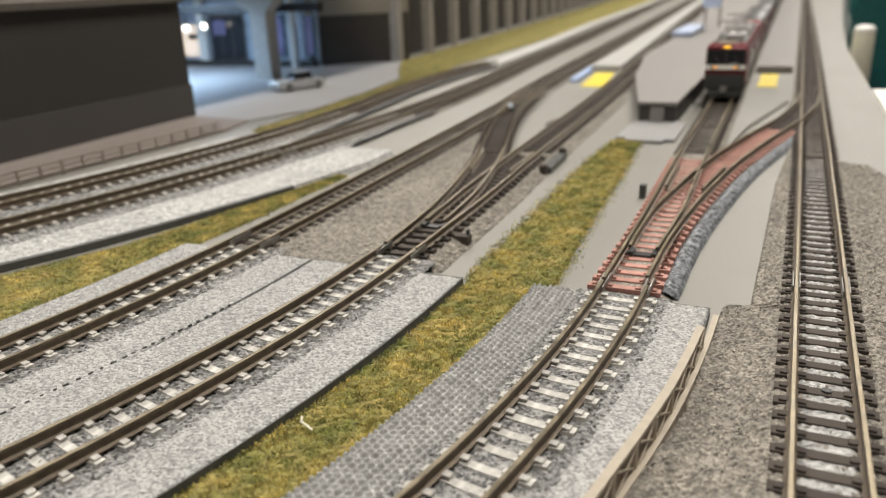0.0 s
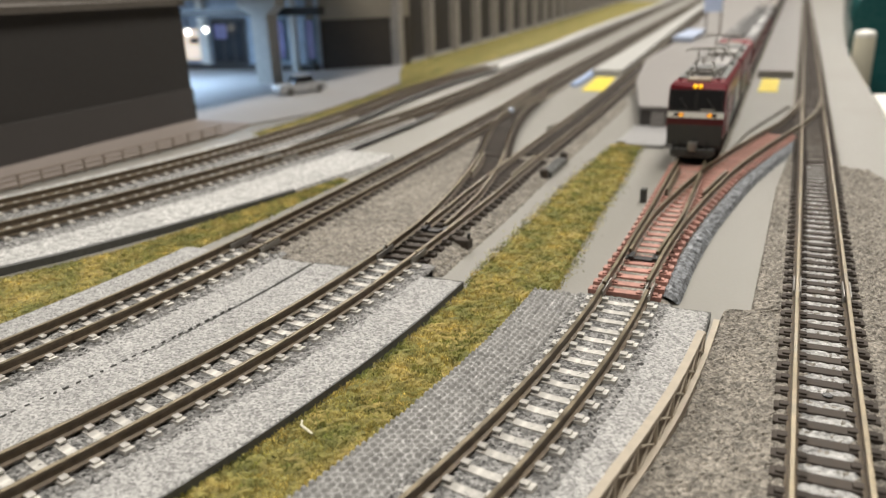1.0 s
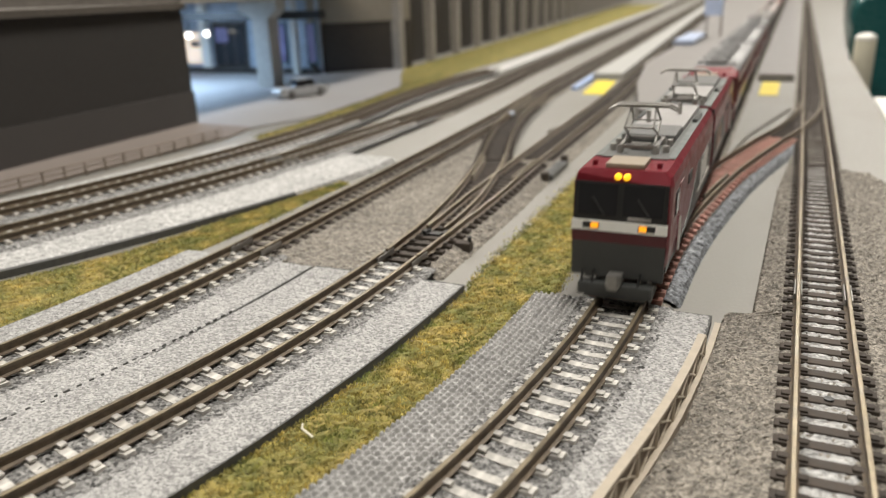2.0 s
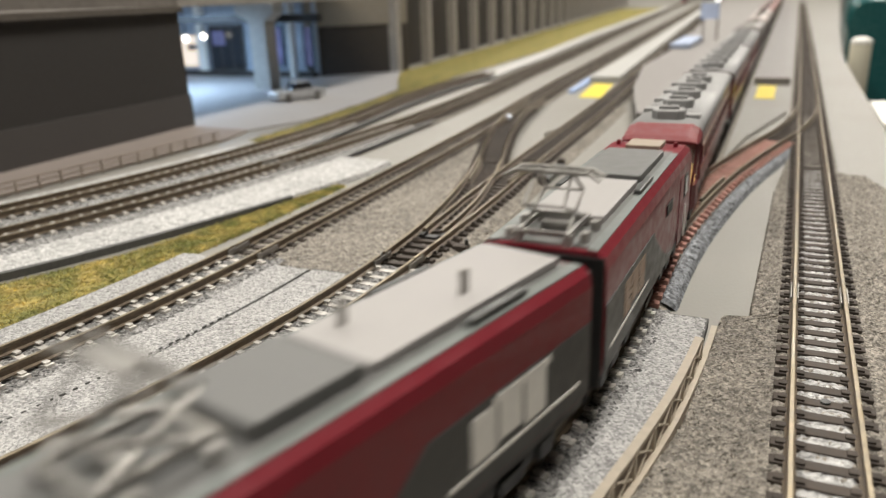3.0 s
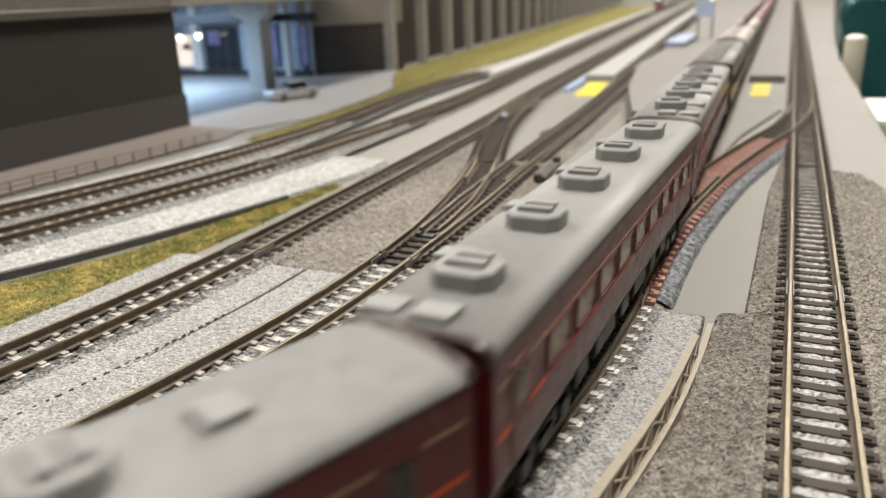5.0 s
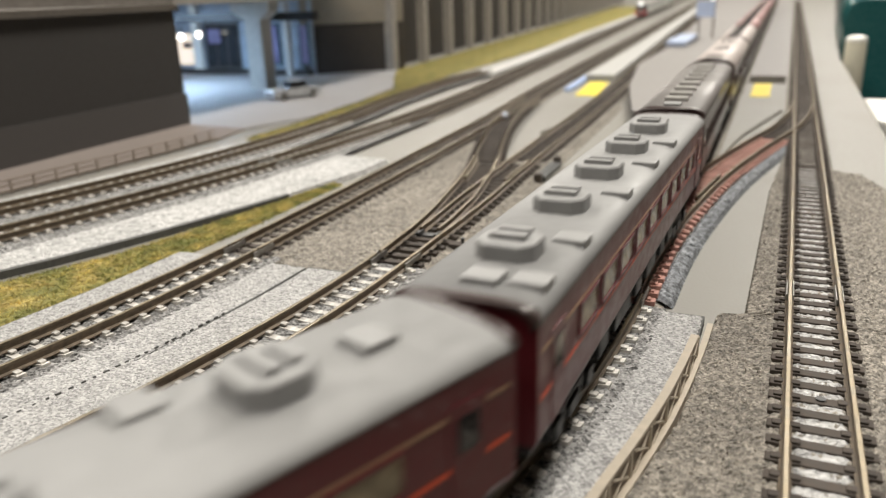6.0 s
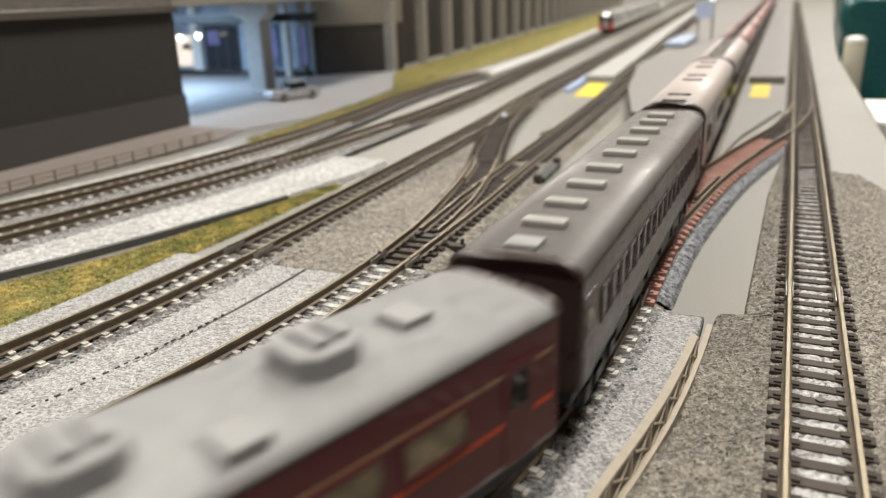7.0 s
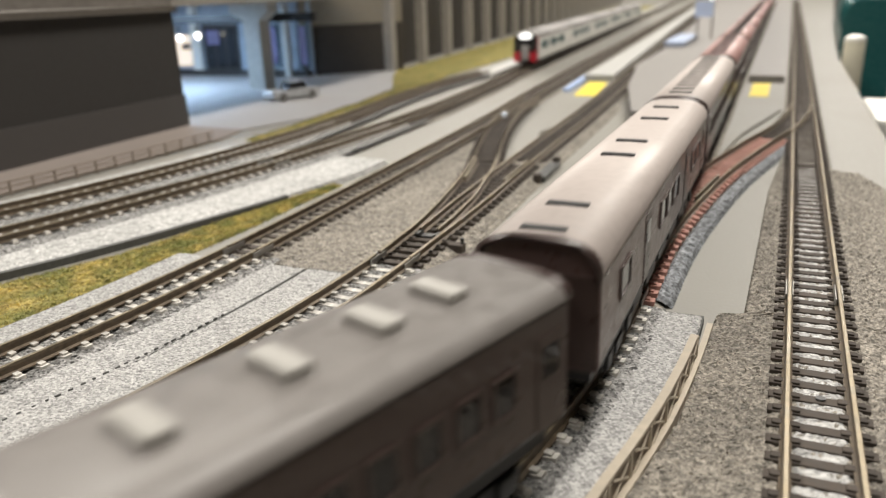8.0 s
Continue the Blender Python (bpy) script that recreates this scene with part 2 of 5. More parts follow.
WAY_R = Way(spline([(9.6, -80), (10.2, 90), (11.4, 320), (14, 900), (20, 2600)], 4))
WAY_B = Way(bent(-26.0, 145, 385, 1150, [(-26.3, 200), (-27.4, 270), (-28.2, 400), (-30, 700), (-40, 2700)]))
WAY_C = Way(bent(-80.4, 145, 372, 190, [(-81.3, 200), (-84, 263), (-88.5, 400), (-97, 560), (-108, 760), (-150, 1470), (-210, 2600)]))
WAY_D = Way(bent(-119.6, 150, 470, 220, [(-120.6, 190), (-122.8, 250), (-128, 357), (-136, 460), (-150, 700), (-190, 1400), (-260, 2600)]))
WAY_E = Way(bent(-171.8, 290, 740, 330, [(-170, 340), (-171.5, 400), (-176.5, 480), (-184.5, 580), (-197, 770), (-216, 1030), (-265, 1700), (-330, 2600), (-500, 5200)]))
WAY_F = Way(bent(-201.5, 315, 580, 320, [(-202.5, 340), (-209, 400), (-212, 460), (-212, 520), (-210, 560), (-214, 700)]))
BRANCH_B = Way(spline([(-26.8, 150), (-26.0, 180), (-23, 215), (-16.5, 262), (-6, 312), (3, 350), (9, 390), (11.5, 430)], 3))
BRANCH_C = Way(spline([(-80.4, 152), (-82.5, 180), (-88, 215), (-96, 252), (-107, 290), (-117, 330), (-125, 375), (-129, 420)], 3))

# ---- the hall around and the table ----


def hall():
    bm = box(bmesh.new(), -400, 1500, -905, 7000, 9000, 5)
    tagged(part("floor", bm, M["floor"]), "plain brown hall floor", "floor", kind="structure")
    bm = box(bmesh.new(), -400, 1500, 1700, 7000, 9000, 20)
    tagged(part("ceiling", bm, M["hall"]), "plain white hall ceiling", "ceiling", kind="structure")
    for n, x, y, sx, sy in (("wall_west", -3900, 1500, 20, 9000), ("wall_east", 3100, 1500, 20, 9000),
                            ("wall_north", -400, 6000, 7000, 20), ("wall_south", -400, -3000, 7000, 20)):
        bm = box(bmesh.new(), x, y, -900, sx, sy, 2600)
        tagged(part(n, bm, M["hall"]), "plain light hall wall", "wall", kind="structure")
    bm = prism(bmesh.new(), [(42.5, -400), (42.5, 715), (47, 850), (60, 1200), (95, 2000), (240, 5300), (-1502, 5300), (-1502, -400)], -18, 0)
    tagged(part("ground", bm, M["board"]), "greyish tan painted layout board", "board", kind="structure")
    for n, x, y in (("table_leg", -1400, -200), ("table_leg", -1400, 5100), ("table_leg", 0, 5100), ("table_leg", 0, -200)):
        bm = box(bmesh.new(), x, y, -900, 60, 60, 882, 2)
        tagged(part(n, bm, M["concrete"]), "plain square leg under the layout board", "table leg", "legs of the layout table")


hall()

# ---- ballast and beds ----


def line_frames(way, s):
    x = np.interp(s, way.s, way.p[:, 0])
    y = np.interp(s, way.s, way.p[:, 1])
    x2, y2 = np.interp(s + 1, way.s, way.p[:, 0]), np.interp(s + 1, way.s, way.p[:, 1])
    x1, y1 = np.interp(s - 1, way.s, way.p[:, 0]), np.interp(s - 1, way.s, way.p[:, 1])
    n = np.hypot(x2 - x1, y2 - y1) + 1e-9
    return x, y, (y2 - y1) / n, -(x2 - x1) / n


def grid_faces(ns, nj):
    i, j = np.meshgrid(np.arange(ns - 1), np.arange(nj - 1), indexing="ij")
    a = (i * nj + j).ravel()
    return np.stack([a, a + nj, a + nj + 1, a + 1], 1).tolist()


def strip(name, way, y0, y1, left, right, height, rough, cell, mat, parent=None, label="", edge=0.0, drop=2.0):
    """A rough sheet beside a way: left and right are offsets (numbers or functions of y), height a function of the
    offset; its outermost rows go down by drop."""
    s = np.arange(way.s_at_y(y0), way.s_at_y(y1), cell)
    x, y, nx, ny = line_frames(way, s)
    lo = left(y) if callable(left) else np.full(len(s), float(left))
    hi = right(y) if callable(right) else np.full(len(s), float(right))
    nj = max(3, int((hi - lo).max() / cell))
    u = np.linspace(0, 1, nj)
    off = lo[:, None] + (hi - lo)[:, None] * u[None]
    rng = np.random.default_rng(len(name) + int(abs(y0) * 7 + abs(lo[0]) * 13))
    jit = rng.uniform(-0.35, 0.35, (2, len(s), nj)) * cell
    jit[:, :, 0] = jit[:, :, -1] = 0
    z = height(off) + rng.uniform(-0.5, 0.5, off.shape) * rough
    z[:, 0] -= drop
    z[:, -1] -= drop
    z[0, 1:-1] -= drop
    z[-1, 1:-1] -= drop
    off2 = off + jit[0]
    X = x[:, None] + nx[:, None] * off2 - ny[:, None] * jit[1]
    Y = y[:, None] + ny[:, None] * off2 + nx[:, None] * jit[1]
    v = np.stack([X, Y, z], 2).reshape(-1, 3)
    return raw(name, v, grid_faces(len(s), nj), mat, parent, label)


def roadbed(top, low, half_top, half_low):
    return lambda o: np.interp(np.abs(o), [half_top, half_low], [top, low])


def bed(way, y0, y1, half, label, right=None):
    """A curved foam bed with a moulded ballast skin."""
    right = right or half
    base = thing("track_bed", label, "track bed", "curved ballast beds")
    s = np.arange(way.s_at_y(y0), way.s_at_y(y1) + 0.1, 4.0)
    bm = bmesh.new()
    L = [way.side(a, -half) for a in s]
    R = [way.side(a, right) for a in s]
    rows = []
    for l, r in zip(L, R):
        rows.append([(l[0], l[1], 0.0), (r[0], r[1], 0.0), (r[0], r[1], 1.95), (l[0], l[1], 1.95)])
    loft(bm, rows)
    part("foam_core", bm, M["bed_edge"], base, "dark foam edge of the bed")
    strip("ballast_skin", way, y0, y1, -half + 0.05, right - 0.05, lambda o: np.full(o.shape, 2.1), 0.22, 0.55, M["bed_top"], base, drop=0.3)
    return base


bed(WAY_B, -40, 144.5, 19.0, "curved foam bed with a pale grey ballast skin under a track", 17.0)
bed(WAY_C, -40, 143.0, 19.3, "curved foam bed with a pale grey ballast skin under a track")
bed(WAY_D, -60, 142.5, 19.3, "curved foam bed with a pale grey ballast skin under a track")


def pebble_sheet():
    """A sheet of moulded round pebbles on the inner side of the nearest curved bed."""
    s = np.arange(WAY_B.s_at_y(20), WAY_B.s_at_y(144), 0.2)
    off = np.arange(-18.9, -8.4, 0.2)
    x, y, nx, ny = line_frames(WAY_B, s)
    S, O = np.meshgrid(s - s[0], off, indexing="ij")
    rng = np.random.default_rng(4)
    row = np.floor(O / 1.2)
    col = np.floor(S / 1.4 + 0.5 * (row % 2))
    ri, ci = (row - row.min()).astype(int), (col - col.min()).astype(int)
    shift = rng.uniform(-0.1, 0.1, (3, ri.max() + 1, ci.max() + 1))
    u = (S / 1.4 + 0.5 * (row % 2)) % 1.0 - 0.5 + shift[0][ri, ci]
    w = (O / 1.2) % 1.0 - 0.5 + shift[1][ri, ci]
    size = 0.40 + 0.5 * shift[2][ri, ci]
    r2 = (u / size) ** 2 + (w / size) ** 2
    z = 2.1 + (0.68 + 1.5 * shift[2][ri, ci]) * np.sqrt(np.clip(1 - r2, 0, 1))
    z[:, 0] -= 0.5
    z[:, -1] -= 0.6
    z[0] -= 0.5
    z[-1] -= 0.5
    X = x[:, None] + nx[:, None] * O
    Y = y[:, None] + ny[:, None] * O
    ob = raw("pebble_sheet", np.stack([X, Y, z], 2).reshape(-1, 3), grid_faces(len(s), len(off)), M["pebble"], smooth=True)
    tagged(ob, "grey moulded pebble sheet beside a curved track", "ballast", kind="stuff")


pebble_sheet()


def ballast(name, mat, label, *a, **k):
    ob = strip(name, *a, mat, **k)
    return tagged(ob, label, "ballast", kind="stuff")



def seam():
    """The row of short dark notches where two beds meet."""
    v, f = [], []
    rng = random.Random(12)
    for a in WAY_C.cut(30, 112, 2.3):
        a += rng.uniform(-0.3, 0.3)
        half = rng.uniform(0.25, 0.6)
        k = len(v)
        for d, o in ((-half, -0.13), (half, -0.13), (half, 0.13), (-half, 0.13)):
            q = WAY_C.side(a + d, -19.6 + o)
            v.append((q[0], q[1], 2.0))
            v.append((q[0], q[1], 2.36))
        f += [(k + 1, k + 3, k + 5, k + 7), (k, k + 2, k + 3, k + 1), (k + 2, k + 4, k + 5, k + 3), (k + 4, k + 6, k + 7, k + 5), (k + 6, k, k + 1, k + 7)]
    tagged(raw("seam_notches", v, f, M["bed_edge"]), "row of short dark notches between two ballast beds", "seam", kind="stuff")


seam()


def foam_edge():
    """The dark cut edge of the pale bed towards the turf wedge."""
    rows = []
    for a in WAY_E.cut(62, 206, 4.0):
        o = float(np.interp(WAY_E.at(a)[1], [60, 85, 110, 135, 159, 204, 245], [14, 20, 25, 29, 31.5, 35, 37]))
        l, r = WAY_E.side(a, o - 0.6), WAY_E.side(a, o + 0.4)
        rows.append([(l[0], l[1], 0.0), (r[0], r[1], 0.0), (r[0], r[1], 2.0), (l[0], l[1], 2.25)])
    ob = part("foam_edge", loft(bmesh.new(), rows), M["bed_edge"])
    tagged(ob, "dark cut foam edge of a pale ballast bed", "bed edge")


foam_edge()

flat = lambda h: (lambda o: np.full(o.shape, h))
# the loose ballast round the plain track
ballast("ballast_field", M["gravel"], "greyish brown fine ballast round the track", WAY_R, -60, 282,
        lambda y: np.interp(y, [-60, 60, 84, 105, 147, 149, 250, 282], [-36, -30, -23.5, -19.5, -17.6, -12.5, -11, -9]),
        lambda y: np.interp(y, [-60, 240, 282], [30, 29, 16]), roadbed(2.45, 1.6, 7.5, 13), 0.6, 0.7, drop=1.2)
ballast("rail_ballast", M["gravel_light"], "pale ballast between the rails of the plain track", WAY_R, -55, 280, -3.6, 3.6, flat(2.62), 0.3, 0.6, drop=0.3)
for w, y0, y1 in ((WAY_B, -40, 146), (WAY_C, -40, 150), (WAY_D, -60, 146)):
    ballast("track_ballast", M["gravel_dark"], "dark grey ballast between pale sleepers", w, y0, y1, -9.6, 9.6,
            roadbed(2.35, 2.1, 8.0, 9.4), 0.45, 0.6, drop=0.3)
ballast("ballast_patch", M["gravel"], "greyish brown ballast between two tracks", WAY_D, 143, 300,
        lambda y: np.interp(y, [143, 300], [-9, -9]), lambda y: np.interp(y, [143, 185, 240, 300], [33, 32, 22, 8]),
        roadbed(2.6, 1.2, 7, 11), 0.5, 0.8, drop=1.0)
ballast("turnout_ballast", M["gravel"], "grey ballast under a turnout", WAY_C, 148, 420, -10.0, 12.0,
        roadbed(2.0, 0.6, 8, 10.5), 0.5, 0.8, drop=0.8)
ballast("bed_of_paired_tracks", M["gravel_light"], "pale ballast bed between two curved tracks", WAY_E, 60, 262, -49,
        lambda y: np.interp(y, [60, 85, 110, 135, 159, 204, 245, 262], [14, 20, 25, 29, 31.5, 35, 37, 35]), flat(1.9), 0.3, 0.9, drop=1.9)
for w, y1 in ((WAY_E, 350), (WAY_F, 580)):
    ballast("track_ballast", M["gravel_dark"], "grey ballast under a curved track", w, 60, y1,
            lambda y: -np.interp(y, [60, 255, 330], [12.5, 12.5, 8.5]), lambda y: np.interp(y, [60, 255, 330], [12.5, 12.5, 8.5]),
            roadbed(2.4, 2.0, 8.4, 12), 0.45, 0.8, drop=0.4)
for w, y0 in ((WAY_B, 146), (WAY_D, 300), (WAY_E, 330), (WAY_C, 420), (WAY_R, 282)):
    ballast("far_ballast", M["gravel"], "brownish ballast under straight track", w, y0, 2500, -8.5, 8.5,
            roadbed(2.6, 1.2, 7, 8.5), 0.3, 3.0, drop=1.0)

# ---- turf ----


def turf(label, way, y0, y1, left, right, z, n, length=1.1, fibre="grass"):
    """Flocked turf: a rough mat and many short fibres."""
    base = thing("turf_strip", label, "model grass", kind="stuff")
    strip("turf_mat", way, y0, y1, left, right, flat(z), 0.7, 0.9, M["grass_base"], base, drop=0.8)
    rng = np.random.default_rng(int(n + abs(y0)))
    y = rng.uniform(y0, y1, n)
    k = int(np.argmin(way.p[:, 1]))
    s = np.interp(y, way.p[k:, 1], way.s[k:])
    x, yy, nx, ny = line_frames(way, s)
    lo = left(y) if callable(left) else left
    hi = right(y) if callable(right) else right
    off = lo + (hi - lo) * (rng.uniform(0, 1, n) * 1.03 - 0.015) + rng.normal(0, 1, n) * np.interp(y, [140, 165], [0.1, 1.3])
    c = np.stack([x + nx * off, yy + ny * off, np.full(n, z - 0.2)], 1)
    a = rng.uniform(0, 6.283, n)
    lean = rng.uniform(0, 6.283, n)
    h = rng.uniform(0.45, 1.0, n) * length
    t = rng.uniform(0.2, 1.0, n) * h
    wd = rng.uniform(0.08, 0.17, n)
    d = np.stack([np.cos(a) * wd, np.sin(a) * wd, np.zeros(n)], 1)
    tip = c + np.stack([np.cos(lean) * t, np.sin(lean) * t, h], 1)
    v = np.stack([c - d, c + d, tip], 1).reshape(-1, 3)
    f = np.arange(3 * n).reshape(-1, 3).tolist()
    raw("turf_fibres", v, f, M[fibre], base)
    return base


turf("mottled green and yellow flocked turf strip between two beds", WAY_B, -20, 312,
     lambda y: np.interp(y, [-20, 60, 143, 150, 230, 300, 312], [-32, -33.5, -34.5, -36, -36, -34, -31]),
     lambda y: np.interp(y, [-20, 143, 150, 200, 250, 300, 312], [-19.1, -19.1, -15.5, -19, -20.5, -24, -26]), 0.7, 90000, 0.8)
turf("mottled green and yellow flocked turf wedge beside a ballast bed", WAY_D, 40, 222,
     lambda y: np.interp(y, [40, 85, 110, 135, 159, 204, 222], [-50, -54, -47.5, -38, -32, -23, -19]),
     lambda y: np.interp(y, [40, 143, 160, 180, 222], [-19.4, -19.4, -18.5, -18, -18]), 0.7, 45000, 0.8)
turf("olive flocked turf along the foot of a viaduct", WAY_E, 400, 2300,
     lambda y: np.interp(y, [400, 470, 540, 590, 700, 1000, 2300], [-62, -66, -95, -114, -116, -122, -150]),
     lambda y: np.interp(y, [400, 470, 560, 640, 1000, 2300], [-52, -52, -55, -50, -34, -30]), 1.0, 30000, 1.6, "grass_olive")
turf("olive flocked turf verge between road and track", WAY_F, 285, 400, -27, -18, 0.8, 5000, 1.1, "grass_olive")

# ---- tracks ----
RAIL = [(-0.8, 2.95), (-0.8, 3.15), (-0.22, 3.4), (-0.22, 4.25), (-0.36, 4.42), (-0.36, 4.94), (-0.26, 5.0),
        (0.26, 5.0), (0.36, 4.94), (0.36, 4.42), (0.22, 4.25), (0.22, 3.4), (0.8, 3.15), (0.8, 2.95)]


def rail(way, off, y0, y1, parent, step=3.0, name="rail", spread=None, s=None):
    given = s is not None
    s = s if given else way.cut(y0, y1, step)
    if not given and s[-1] < way.s_at_y(y1) - 0.1:
        s = np.append(s, way.s_at_y(y1))
    x, y, nx, ny = line_frames(way, s)
    o = np.full(len(s), float(off)) if spread is None else spread(y)
    v = [[(x[i] + nx[i] * (o[i] + a), y[i] + ny[i] * (o[i] + a), z) for a, z in RAIL] for i in range(len(s))]
    n = len(RAIL)
    f, kinds = [], []
    for i in range(len(s) - 1):
        for j in range(n):
            k = (j + 1) % n
            f.append((i * n + j, i * n + k, (i + 1) * n + k, (i + 1) * n + j))
            kinds.append(1 if j in (5, 6, 7) else 0)
    f += [tuple(range(n)), tuple(range((len(s) - 1) * n, len(s) * n))[::-1]]
    kinds += [0, 0]
    ob = raw(name, np.array(v).reshape(-1, 3), f, M["rail_side"], parent)
    ob.data.materials.append(M["rail_top"])
    ob.data.polygons.foreach_set("material_index", kinds)
    return ob


def sleeper_mesh(length, width, mat, dip=0.0, chair=True):
    bm = bmesh.new()
    if dip:
        ks = np.linspace(-1, 1, 9)
        loft(bm, [[(k * length / 2, -width / 2 - dip * 0.5 * (1 - k * k), 1.7), (k * length / 2, width / 2 - dip * 0.5 * (1 - k * k), 1.7),
                   (k * length / 2, width / 2 - 0.15 - dip * 0.5 * (1 - k * k), 2.95 - dip * (1 - k * k)),
                   (k * length / 2, -width / 2 + 0.15 - dip * 0.5 * (1 - k * k), 2.95 - dip * (1 - k * k))] for k in ks])
    else:
        box(bm, 0, 0, 1.9, length, width, 1.05, 0.12)
    n0 = len(bm.faces)
    if chair:
        for sx in (-1, 1):
            for d in (-1.25, 1.25):
                box(bm, sx * 4.5 + d, 0, 2.9, 1.3, width * 0.62, 0.42, 0.12)
    me = bpy.data.meshes.new("sleeper")
    bm.transform(Matrix.Scale(MM, 4))
    bm.to_mesh(me)
    bm.free()
    me.materials.append(mat)
    return me


SL_BROWN = sleeper_mesh(14.2, 2.1, M["sleeper_brown"])
SL_PALE = sleeper_mesh(14.2, 1.9, M["sleeper_pale"], 0.45)
SL_PINK = sleeper_mesh(15.2, 2.1, M["sleeper_pink"])


def sleepers(way, y0, y1, me, parent, pitch=4.45, zoff=0.0):
    rng = random.Random(int(y0 * 3 + way.p[0][0]))
    for s in way.cut(y0, y1, pitch):
        p = way.at(s)
        a = math.degrees(way.heading(s)) - 90 + rng.uniform(-0.5, 0.5)
        share("sleeper", me, parent, pose(p[0] * MM, p[1] * MM, zoff * MM, 0, 0, a))


def joiner(way, off, y, parent):
    s = way.s_at_y(y)
    p = way.side(s, off)
    bm = bmesh.new()
    for d in (-0.62, 0.62):
        box(bm, d, 0, 3.2, 0.3, 8.5, 1.35, 0.1)
    ob = part("rail_joiner", bm, M["steel"], parent, "bright metal rail joiner")
    ob.matrix_basis = pose(p[0] * MM, p[1] * MM, 0, 0, 0, math.degrees(way.heading(s)) - 90)


def track(way, y0, y1, me, label, joints=(), step=3.0, pitch=4.45):
    t = thing("track", label, "model track", "tracks of the layout")
    for off in (-4.5, 4.5):
        rail(way, off, y0, y1, t, step)
        for j in joints:
            joiner(way, off, j, t)
    sleepers(way, y0 + 2, y1 - 1, me, t, pitch)
    return t


track(WAY_R, -60, 420, SL_BROWN, "straight brass-coloured track on dark brown sleepers", joints=(159,))
track(WAY_B, -40, 144.6, SL_PALE, "curved track on dusted pale sleepers", joints=(146,))
def hidden_curve():
    """The rest of the curve, behind the lens."""
    t = thing("track", "curved track that turns away on the layout board", "model track", "tracks of the layout")
    end = WAY_B.s_at_y(-40)
    w = Way([WAY_B.at(a) for a in np.arange(0, end, 6.0)])
    for off in (-4.5, 4.5):
        rail(w, off, 0, 0, t, s=w.s[1:-1])
    for a in np.arange(5, w.s[-1] - 5, 9.0):
        p = w.at(a)
        share("sleeper", SL_BROWN, t, pose(p[0] * MM, p[1] * MM, 0, 0, 0, math.degrees(w.heading(a)) - 90))
    rows = []
    for a in w.s[::3]:
        l, r = w.side(a, -10), w.side(a, 10)
        rows.append([(l[0], l[1], 0), (r[0], r[1], 0), (r[0], r[1], 1.92), (l[0], l[1], 1.92)])
    part("foam_strip", loft(bmesh.new(), rows), M["bed_edge"], t)


hidden_curve()
track(WAY_C, -40, 149.5, SL_PALE, "curved track on dusted pale sleepers", joints=(150,))
track(WAY_D, -60, 143, SL_PALE, "curved track on dusted pale sleepers", joints=(145,))
track(WAY_D, 143.4, 420, SL_BROWN, "straight weathered track on dark brown sleepers")
track(WAY_E, 60, 330, SL_PALE, "gently curved track on dusted pale sleepers", joints=(235,))
track(WAY_F, 60, 330, SL_PALE, "gently curved track on dusted pale sleepers")


def far_track(way, y0, y1, label):
    t = thing("track", label, "model track", "tracks of the layout")
    for off in (-4.5, 4.5):
        rail(way, off, y0, y1, t, 12.0)
    v, f = [], []
    for s in way.cut(y0, y1, 4.45):
        p, a = way.at(s), way.heading(s)
        c, d = np.array((math.sin(a), -math.cos(a))) * 7.1, np.array((math.cos(a), math.sin(a))) * 1.05
        k = len(v)
        for z in (1.9, 2.95):
            for q in (-c - d, c - d, c + d, -c + d):
                v.append((p[0] + q[0], p[1] + q[1], z))
        f += [(k + 4, k + 5, k + 6, k + 7), (k, k + 1, k + 5, k + 4), (k + 2, k + 3, k + 7, k + 6), (k + 1, k + 2, k + 6, k + 5), (k + 3, k, k + 4, k + 7)]
    ob = raw("sleeper_run", v, f, M["sleeper_brown"], t)
    ob["kind"] = "stuff"
    return t


far_track(WAY_R, 420.5, 2500, "far straight track on brown sleepers")
far_track(WAY_B, 280, 2500, "far straight track beside a platform")
far_track(WAY_C, 270, 2500, "far straight track beside a platform")
far_track(WAY_D, 420.5, 2500, "far straight track on brown sleepers")
far_track(WAY_E, 330.5, 5150, "far straight track on brown sleepers")
far_track(WAY_F, 330.5, 560, "far straight track on brown sleepers")


